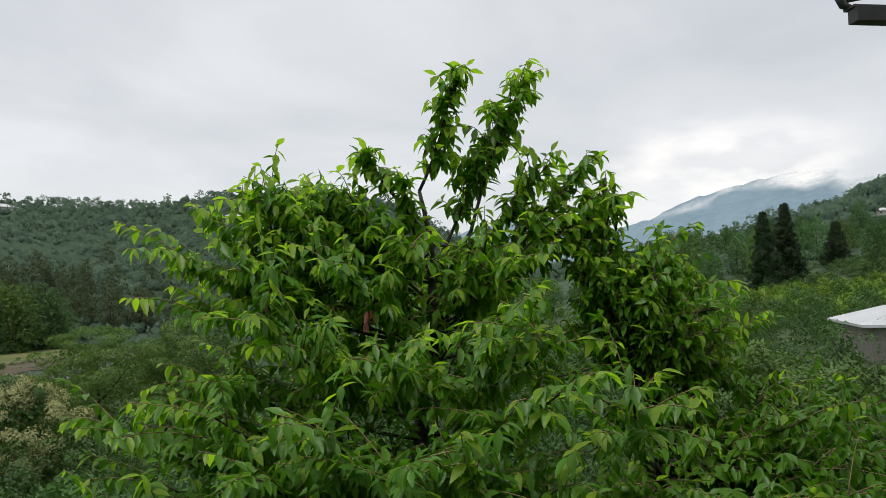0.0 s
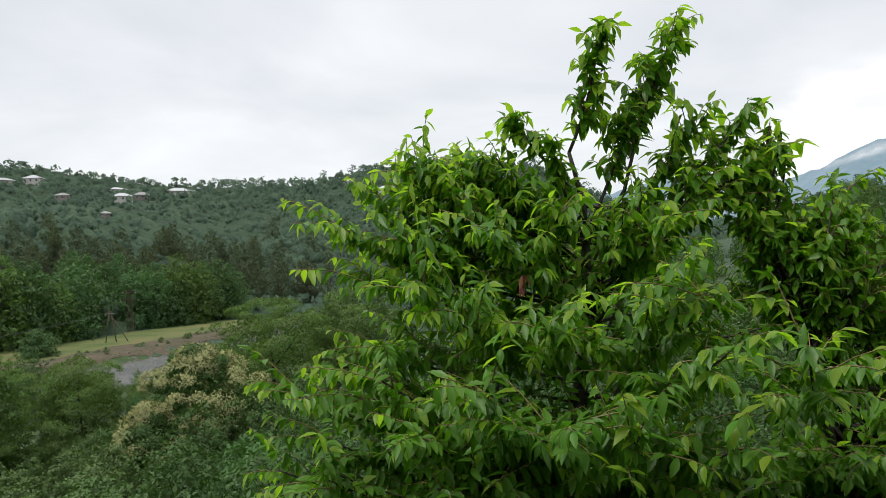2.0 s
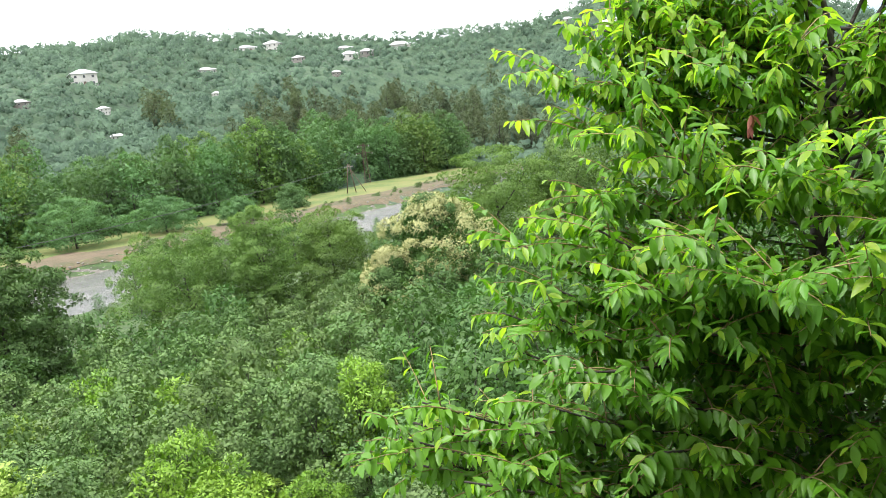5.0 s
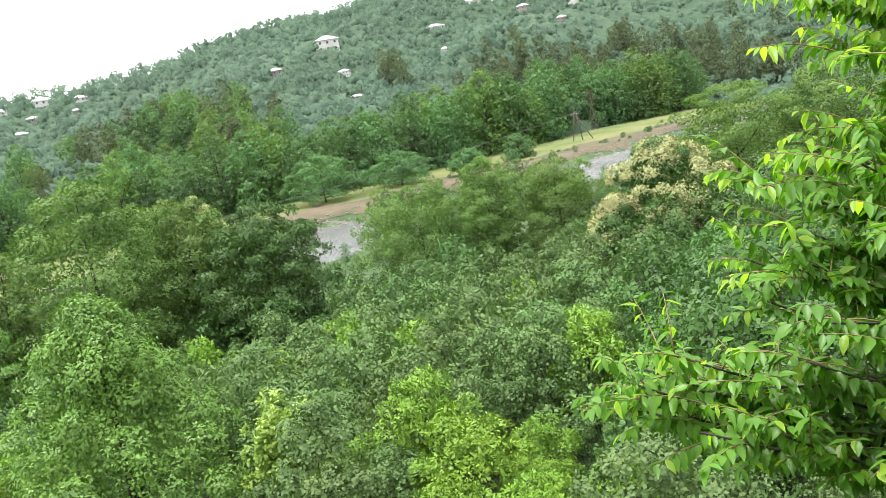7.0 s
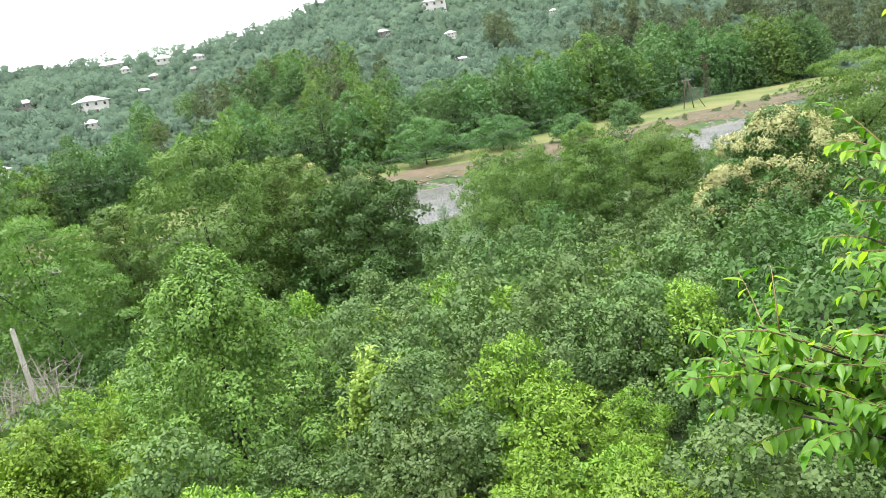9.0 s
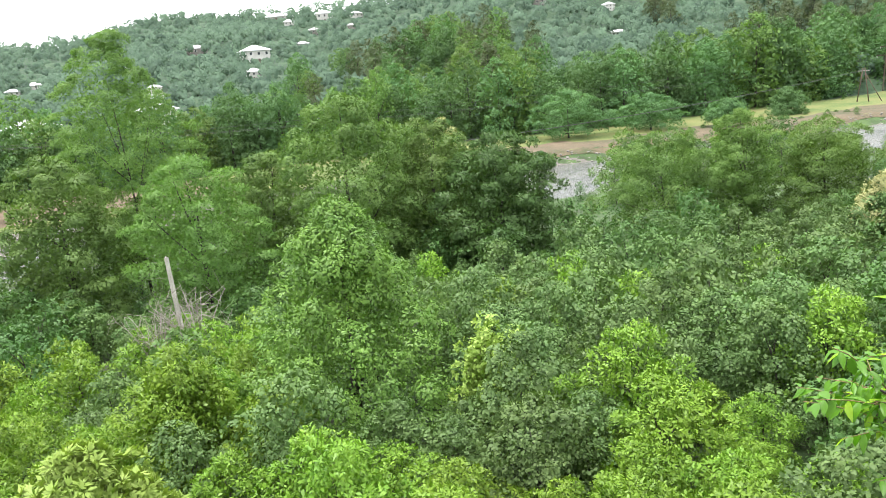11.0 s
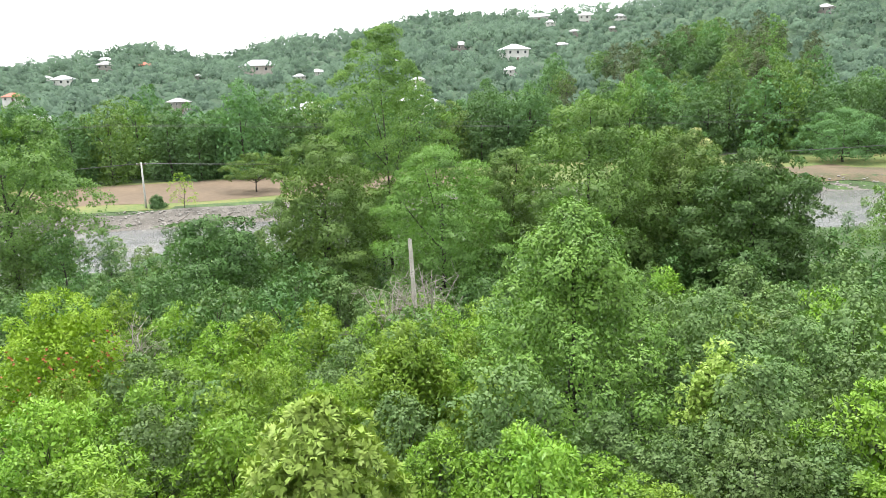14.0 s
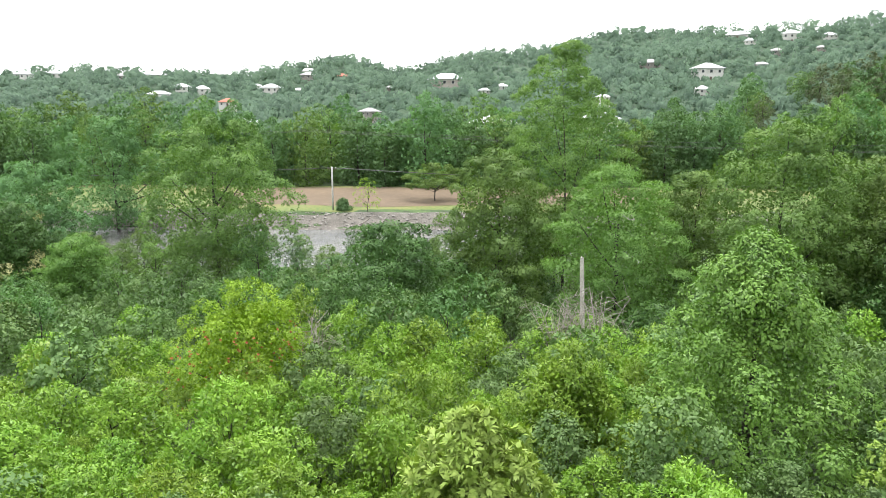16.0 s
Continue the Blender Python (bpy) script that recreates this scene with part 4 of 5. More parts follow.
def grow_grove():
    r = np.random.default_rng(58)
    for i in range(240):
        az = r.normal(31, 10) if i % 3 else r.uniform(52, 70)
        far = r.uniform(300, 420) if az < 50 else r.uniform(215, 330)
        x, y = bearing(az, far)
        size = r.uniform(0.85, 1.25)
        top = (float(ground(x, y)) + 18 * size - EYE) / far
        if not any(abs(math.degrees(math.atan2(-q[0], q[1])) - az) < 2.2 and top > q[3] - 0.006 for q in HOME_SPOTS) and top < 0.088:
            stand((GROVE + FAR_TREES[2:])[r.integers(2 if i % 3 else 5)], x, y, r.uniform(0, 360), size)
    for row in range(13):
        for k in range(19):
            az, far = -44 + k * 1.15 + r.uniform(-0.3, 0.3), 98 + row * 3.2 + 0.8 * (k - 12) + r.uniform(-1, 1)
            stand(CROP, *bearing(az, far), r.uniform(0, 360), r.uniform(0.9, 1.7))
    # rough scrub round the conifers and on the meadow across the river
    for i in range(330):
        az, far = (r.uniform(-38, -27), r.uniform(128, 205)) if i % 6 == 1 else (r.uniform(10, 40), r.uniform(150, 235))
        x, y = bearing(az, far)
        if i % 6 == 1 or (5 < along(FAR_BANK, y) - x < (46 if i % 6 == 0 else 18) and abs(az - 27.8) > 0.9):
            stand((DARK_SMALL + HAZEL_SMALL)[r.integers(4)], x, y, r.uniform(0, 360), r.uniform(0.6, 1.1) if i % 6 == 1 else r.uniform(0.15, 0.55), r.uniform(0.5, 1.0))


# ---- houses ----
def box(bm, x0, x1, y0, y1, z0, z1):
    vs = [bm.verts.new((x, y, z)) for z in (z0, z1) for x, y in ((x0, y0), (x1, y0), (x1, y1), (x0, y1))]
    for q in ((3, 2, 1, 0), (4, 5, 6, 7), (0, 1, 5, 4), (1, 2, 6, 5), (2, 3, 7, 6), (3, 0, 4, 7)):
        bm.faces.new([vs[i] for i in q])


def make_house(label, wide, deep, floors, wall, roof, place, rise=2.2, group="village houses", turret=False, over=0.6, name="house", openings=True):
    """A village house with a hipped sheet roof, windows set into the walls and a door."""
    h = 2.7 * floors
    ob = thing(name, label, "house", place, group)
    bm = bmesh.new()
    box(bm, -wide / 2, wide / 2, -deep / 2, deep / 2, -3.0, h)
    part("wall", bm, ob, material=wall)
    bm = bmesh.new()
    x, y, k = wide / 2 + over, deep / 2 + over, max(0.3, wide / 2 - deep / 2)
    lo = [bm.verts.new((a * x, b * y, h - 0.12)) for a, b in ((-1, -1), (1, -1), (1, 1), (-1, 1))]
    hi = [bm.verts.new((a * x, b * y, h + 0.06)) for a, b in ((-1, -1), (1, -1), (1, 1), (-1, 1))]
    r0, r1 = bm.verts.new((-k, 0, h + rise)), bm.verts.new((k, 0, h + rise))
    bm.faces.new(lo[::-1])
    for i in range(4):
        bm.faces.new((lo[i], lo[(i + 1) % 4], hi[(i + 1) % 4], hi[i]))
    bm.faces.new((hi[0], hi[1], r1, r0)); bm.faces.new((hi[2], hi[3], r0, r1))
    bm.faces.new((hi[1], hi[2], r1)); bm.faces.new((hi[3], hi[0], r0))
    part("roof", bm, ob, material=roof)
    if turret:
        s = Soup()
        put_tube(s, [(0, 0, h + rise * 0.5), (0, 0, h + rise + 1.0), (0, 0, h + rise + 1.05), (0, 0, h + rise + 3.2)], [0.9, 0.9, 1.3, 0.05], 8)
        part("turret", s.mesh("turret", roof), ob)
    n = max(2, int(wide / 2.6))
    for side, length, flip in ((-1, wide, 0), (1, wide, 0), (-1, deep, 1), (1, deep, 1)):
        n = max(2, int(length / 2.8))
        for f in range(floors if openings else 0):
            for i in range(n):
                a = (i + 0.5) / n * length - length / 2
                face = side * ((deep if not flip else wide) / 2 + 0.02)
                door = f == 0 and i == n // 2 and side == -1 and not flip
                w2, z0, z1 = (0.5, 0.05, 2.1) if door else (0.55, 2.7 * f + 0.85, 2.7 * f + 2.1)
                bm = bmesh.new()
                for d, inset in ((0.05, 0.0),):
                    p0, p1 = (a - w2, a + w2), (face - d, face + d)
                    box(bm, *((p0 + p1) if not flip else (p1 + p0)), z0, z1)
                fr = part("door" if door else "window", bm, ob, material=RUST if door else WALL_LIGHT)
                if not door:
                    bm = bmesh.new()
                    p0, p1 = (a - w2 + 0.08, a + w2 - 0.08), (face - 0.06, face + 0.06)
                    box(bm, *((p0 + p1) if not flip else (p1 + p0)), z0 + 0.08, z1 - 0.08)
                    part("pane", bm, fr, material=GLASS_DARK)
    return ob


HOUSE_KINDS = {
    "w": make_house("two-storey pale house with white metal hip roof", 10, 8, 2, WALL_LIGHT, ROOF_WHITE, (-40, -260, 20)),
    "l": make_house("low pale house with white metal roof", 12, 8, 1, WALL_LIGHT, ROOF_WHITE, (-60, -260, 20), 1.8),
    "g": make_house("two-storey house with grey sheet roof", 10, 8, 2, WALL_BLOCK, ROOF_GREY, (-80, -260, 20)),
    "p": make_house("long salmon-coloured house with white roof", 13, 8, 2, WALL_PINK, ROOF_WHITE, (-100, -260, 20)),
    "r": make_house("house with rust red roof", 10, 8, 1, WALL_LIGHT, ROOF_RED, (-120, -260, 20)),
    "t": make_house("house with white roof and pointed turret", 13, 10, 2, WALL_LIGHT, ROOF_WHITE, (-140, -260, 20), 2.6, turret=True),
}
# bearing, elevation of the eaves and apparent width, all in degrees, and the kind
VILLAGE_SOUTH = [(117.9, 2.1, 1.3, "w"), (116.1, 2.2, 1.2, "w"), (112.0, 2.2, 1.1, "g"), (110.0, 2.4, 1.9, "l"), (108.2, 1.5, 1.4, "w"), (106.8, 1.4, 1.3, "w"), (109.7, 1.2, 1.7, "l"),
                 (102.0, 1.4, 1.6, "w"), (103.0, 1.8, 0.8, "w"), (100.0, 1.6, 1.2, "l"), (105.1, 0.7, 1.5, "r"), (99.3, 2.9, 1.3, "l"), (99.3, 2.3, 1.4, "g"), (96.8, 2.6, 1.2, "r"), (93.4, 1.7, 0.9, "g")]
VILLAGE_MIDDLE = [(94.9, -0.3, 1.6, "g"), (104.1, -0.6, 2.0, "l"), (89.1, 1.8, 2.4, "p"), (85.0, 1.8, 1.2, "w"), (86.3, 1.5, 1.1, "w"), (83.0, 1.7, 0.9, "w"), (85.7, -1.2, 3.3, "w"), (79.2, 2.3, 1.2, "w"),
                  (74.4, 3.2, 1.6, "g"), (70.5, 2.6, 2.2, "w"), (70.8, 1.5, 1.5, "w"), (77.6, 0.8, 1.2, "w"), (77.8, -0.8, 2.4, "t"), (67.1, 3.3, 1.3, "l"), (67.8, 4.6, 1.1, "w")]
VILLAGE_HILL = [(66.1, 4.0, 1.1, "g"), (68.6, 5.0, 2.0, "l"), (65.3, 4.8, 1.5, "w"), (63.0, 4.8, 1.1, "w"), (63.4, 4.2, 0.9, "g"), (45.7, 5.8, 2.0, "w"), (49.7, 4.7, 1.4, "g"), (37.7, 5.9, 1.4, "l"),
                (37.2, 4.4, 0.8, "w"), (44.8, 3.9, 1.0, "w"), (44.2, 2.3, 1.2, "l"), (27.4, 5.7, 1.6, "w"), (26.1, 5.9, 1.4, "g"), (23.6, 6.2, 2.0, "l"), (31.1, 6.0, 1.2, "g"), (28.5, 4.9, 1.0, "g")]
VILLAGE_NORTH = [(34.7, 7.1, 1.5, "l"), (32.8, 7.1, 1.4, "w"), (27.7, 6.6, 1.2, "l"), (11.3, 6.7, 1.1, "l"), (8.6, 5.8, 1.3, "w"), (8.0, 6.2, 1.0, "w"), (11.1, 3.4, 0.5, "w"), (-32.5, 4.6, 0.8, "w"), (-35.4, 5.2, 0.9, "w"),
                 (-37.5, 5.0, 1.2, "w"), (-27.2, 4.0, 0.6, "w"), (-30.3, 4.4, 0.7, "l")]
HOMES = []


def build_village():
    r = np.random.default_rng(3)
    for az, el, wide, kind in VILLAGE_SOUTH + VILLAGE_MIDDLE + VILLAGE_HILL + VILLAGE_NORTH:
        fars = np.arange(205, 556, 5.0)
        x, y = -np.sin(np.radians(az)) * fars, np.cos(np.radians(az)) * fars
        model = HOUSE_KINDS[kind]
        off = np.abs(ground(x, y) + 4.0 - (EYE + fars * math.tan(radians(el))))
        i = int(np.argmin(off))
        if el < 0.9:
            i = 2 if el < -0.5 else 8
        size = fars[i] * math.tan(radians(wide)) / 12.4
        z = EYE + fars[i] * math.tan(radians(el)) - 5.0 * size if el < 0.9 else float(ground(x[i], y[i])) - 0.9
        HOMES.append((x[i], y[i], 6.5 * size, (z + 2.4 * size - EYE) / fars[i]))
        copy_thing(model, pose(x[i], y[i], z, 0, 0, az + r.uniform(-30, 30)) @ Matrix.Diagonal((size, size, size, 1)))


build_village()
HOME_SPOTS = HOMES
grow_grove()


# ---- hillside woods, far too many trees to count: one canopy, crown beside crown ----
def crowns(x, y, cell, seed):
    """How high the crown over each place stands, 0 to 1: rounded crowns of uneven size on a jittered plan."""
    ix, iy = np.floor(x / cell).astype(int), np.floor(y / cell).astype(int)
    best = np.zeros_like(x)
    for a in (-1, 0, 1):
        for c in (-1, 0, 1):
            jx, jy = ix + a, iy + c
            n1 = np.sin(jx * 127.1 + jy * 311.7 + seed) * 43758.5453
            n2 = np.sin(jx * 269.5 + jy * 183.3 + seed * 2) * 43758.5453
            n3 = np.sin(jx * 419.2 + jy * 371.9 + seed * 3) * 43758.5453
            n1, n2, n3 = n1 - np.floor(n1), n2 - np.floor(n2), n3 - np.floor(n3)
            d = np.hypot((jx + n1) * cell - x, (jy + n2) * cell - y) / (cell * (0.42 + 0.34 * n3))
            best = np.maximum(best, np.sqrt(np.clip(1 - d * d, 0, 1)) * (0.45 + 0.55 * n3))
    return best


def wood_limits(x, y, g):
    """Where trees may grow on the hillsides, 0 to 1, and how tall at most: not on the flats, in glades and gardens, nor before a house."""
    R, A = np.hypot(x, y), np.degrees(np.arctan2(-x, y))
    keep, top = np.ones_like(x), np.full_like(x, 99.0)
    u, v = along(FAR_BANK, y) - x, x - along(NEAR_BANK, y)
    keep[(u < 52) & (v < 10)] = 0
    keep[(A > -12) & (R < 150 + 45 * soft_step((A - 40) / 10))] = 0
    keep[(A < -13) & (R < 300)] = 0
    keep *= 1 - 0.8 * soft_step((wave(x, y, 19, 6) - 0.62) / 0.2) * (R < 530)
    for hx, hy, wide, level in HOMES:
        d2, a2 = math.hypot(hx, hy), math.degrees(math.atan2(-hx, hy))
        keep[np.hypot(x - hx, y - hy) < wide] = 0
        front = (np.abs(A - a2) < math.degrees(wide / d2) * 0.7) & (R < d2) & (R > d2 - 170)
        top[front] = np.minimum(top, EYE + level * R - g)[front]
    return keep, top


def grow_hills():
    r = np.random.default_rng(9)
    # the lower storey, a dark sheet whose colour gives the shade between crowns
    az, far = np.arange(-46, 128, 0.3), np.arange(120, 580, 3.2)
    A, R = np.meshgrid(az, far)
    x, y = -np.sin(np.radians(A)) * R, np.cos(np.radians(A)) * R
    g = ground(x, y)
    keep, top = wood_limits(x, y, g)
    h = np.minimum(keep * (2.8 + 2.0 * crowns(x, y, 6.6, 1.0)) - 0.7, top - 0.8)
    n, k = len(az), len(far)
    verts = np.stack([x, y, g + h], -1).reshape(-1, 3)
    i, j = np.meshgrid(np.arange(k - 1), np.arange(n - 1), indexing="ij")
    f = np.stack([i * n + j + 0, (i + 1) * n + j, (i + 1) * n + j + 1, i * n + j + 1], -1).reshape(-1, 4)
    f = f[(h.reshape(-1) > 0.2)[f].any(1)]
    # the crowns: lumps of leaf sprays, tree beside tree
    cell = 6.0
    gx, gy = np.meshgrid(np.arange(-580, 430, cell), np.arange(-360, 580, cell))
    x, y = (gx + r.uniform(0, cell, gx.shape)).ravel(), (gy + r.uniform(0, cell, gy.shape)).ravel()
    R, A = np.hypot(x, y), np.degrees(np.arctan2(-x, y))
    s = (R > 150) & (R < 572) & (A > -46) & (A < 127)
    x, y, R = x[s], y[s], R[s]
    g = ground(x, y)
    keep, top = wood_limits(x, y, g)
    tall = np.minimum(keep * (6.0 + 7.0 * r.uniform(0, 1, len(x)) ** 1.6) * (0.85 + 0.3 * wave(x, y, 45, 3)), top)
    s = tall > 2.2
    x, y, g, tall = x[s], y[s], g[s], tall[s]
    rad = np.clip(tall * r.uniform(0.30, 0.46, len(x)), 1.3, 4.6)
    c = np.stack([x, y, g + tall - rad], 1)
    lumps, per = 6, 12
    t = np.repeat(np.arange(len(x)), lumps)
    d = unit(r.normal(size=(len(t), 3)) + [0, 0, 0.3])
    sub = c[t] + d * rad[t, None] * [0.62, 0.62, 0.55] * r.uniform(0.5, 1.15, (len(t), 1))
    q = np.repeat(np.arange(len(t)), per)
    open_side = np.stack([-x, -y, np.full(len(x), 20.0)], 1)
    open_side = unit(open_side)[t[q]]
    e = unit(r.normal(size=(len(q), 3)) + d[q] * 0.6 + open_side * 0.7 + [0, 0, 0.25])
    p = sub[q] + e * (rad[t[q]] * 0.5)[:, None] * r.uniform(0.7, 1.1, (len(q), 1))
    face = unit(e * 0.7 + open_side * 0.8 + r.normal(0, 0.25, (len(q), 3)))
    half = unit(np.cross(face, r.normal(0, 1, (len(q), 3)))) * r.uniform(0.35, 0.75, (len(q), 1))
    wide = np.cross(face, half) * r.uniform(0.55, 0.9, (len(q), 1))
    spray = np.stack([p - half, p + wide, p + half, p - wide], 1).reshape(-1, 3)
    soft = np.repeat(unit(e * 0.45 + d[q] * 0.25 + face * 0.1 + [0, 0, 0.75]), 4, 0)
    quads = len(verts) + np.arange(len(q))[:, None] * 4 + np.array([[0, 3, 2, 1]])
    me = mesh_of("hillside_woods", np.concatenate([verts, spray]), np.concatenate([f, quads]), (HAZED_HILL_LEAF, FLOOR_AND_GAP_SHADE), np.arange(len(f) + len(quads)) < len(f), smooth=True)
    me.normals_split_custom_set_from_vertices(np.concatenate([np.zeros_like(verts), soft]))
    tagged(new("hillside_woods", me), "green mixed woods covering the hillsides, haze in their colour", "woods", kind="stuff")


grow_hills()


# ---- far mountains, haze and low cloud put into the material ----
def build_mountains():
    az = np.arange(-75, 40, 0.5)
    top = np.interp(az, [-75, -50, -42, -37, -34, -31, -28, -25, -22.5, -20, -16, -12, -8, 40], [11, 10, 9, 8.4, 8.0, 7.6, 7.0, 6.2, 5.0, 4.4, 5.2, 5.3, 4.4, 3.0])
    top = top + 0.05 * np.sin(az * 3.1) + 0.04 * np.sin(az * 7.7 + 1)
    rows, v = 7, []
    for k in range(rows):
        t = k / (rows - 1)
        far = 2600 + 1100 * t
        z = -20 + (EYE + 3700 * np.tan(np.radians(top)) + 20) * t ** 1.1
        v.append(np.stack([-np.sin(np.radians(az)) * far, np.cos(np.radians(az)) * far, z + 5 * np.sin(az * 1.9 + k) * (0 < t < 1)], 1))
    n = len(az)
    f = [[k * n + i, k * n + i + 1, (k + 1) * n + i + 1, (k + 1) * n + i] for k in range(rows - 1) for i in range(n - 1)]
    tagged(new("backdrop", mesh_of("backdrop", np.concatenate(v), f, MOUNTAIN, smooth=True)), "mountains at the end of the valley, blue haze in their colour", "mountain", kind="structure")


build_mountains()


# ---- the cherry tree beside the balcony ----
# tips of the limbs: bearing and elevation in degrees from the balcony, distance in metres
SPIRES = [(-8.0, 16.4, 4.5), (-13.5, 15.8, 4.7), (-1.4, 10.2, 4.4), (-15.4, 9.6, 4.6), (-17.9, 9.0, 5.0), (-20.0, 6.6, 5.0), (-10.5, 12.0, 4.7), (3.3, 6.6, 4.4), (-3.9, 8.6, 4.3)]
LEFT = [(8.3, 7.4, 4.3), (4.6, 7.8, 4.5), (6.5, 6.6, 4.2), (10.5, 5.8, 4.3), (14.8, 2.7, 4.2), (11.9, 4.8, 4.2), (1.2, 8.0, 4.3), (13.6, -1.3, 3.9), (13.2, -6.4, 3.8), (14.6, -10.3, 3.7), (20.5, -9.2, 4.0), (16.8, -13.4, 3.8), (9.9, 1.9, 4.0)]
FRONT = [(7.1, -1.5, 3.4), (2.7, -9.9, 2.9), (-2.8, -5.1, 3.3), (-10.6, -3.6, 3.2), (-16.1, -3.3, 3.2), (-9.1, -13.5, 2.7), (-15.5, -7.8, 2.9), (-3.1, -13.7, 2.8), (-20.9, -7.8, 3.1),
         (-15.7, -14.2, 2.8), (0.9, 1.7, 3.7), (-4.3, 3.4, 3.9), (-12.0, 1.9, 3.9), (9.9, -8.7, 3.4), (7.2, -13.1, 3.1), (3.5, -4.9, 3.5)]
RIGHT = [(-23.6, 3.3, 5.2), (-25.9, 0.7, 5.4), (-20.8, 1.3, 4.8), (-27.7, -3.1, 5.6), (-29.7, -7.6, 5.2), (-26.0, -6.9, 4.8), (-33.2, -8.2, 5.5), (-35.9, -7.0, 5.9), (-32.0, -12.3, 5.0),
         (-25.8, -12.7, 4.4), (-36.0, -12.7, 5.2), (-22.2, -3.7, 4.6), (-18.8, 4.7, 4.9)]
LOW = [(21.6, -14.8, 4.2), (22.0, -17.5, 3.9), (31.0, -22.2, 3.6), (33.0, -24.7, 3.4), (18.3, -16.4, 3.4), (28.1, -27.8, 3.2), (14.4, -8.6, 4.3), (34.9, -24.4, 3.5), (19.8, -15.0, 3.4),
       (31.8, -22.5, 3.5), (33.8, -23.6, 3.2), (31.0, -21.3, 3.3), (28.6, -28.1, 2.9), (22.2, -28.4, 2.9)]


def spot(az, el, far):
    x, y = bearing(az, far)
    return np.array([x, y, EYE + far * math.tan(radians(el))])


def bend(a, b, c, n):
    t = np.linspace(0, 1, n)[:, None]
    return (1 - t) ** 2 * a + 2 * t * (1 - t) * b + t * t * c


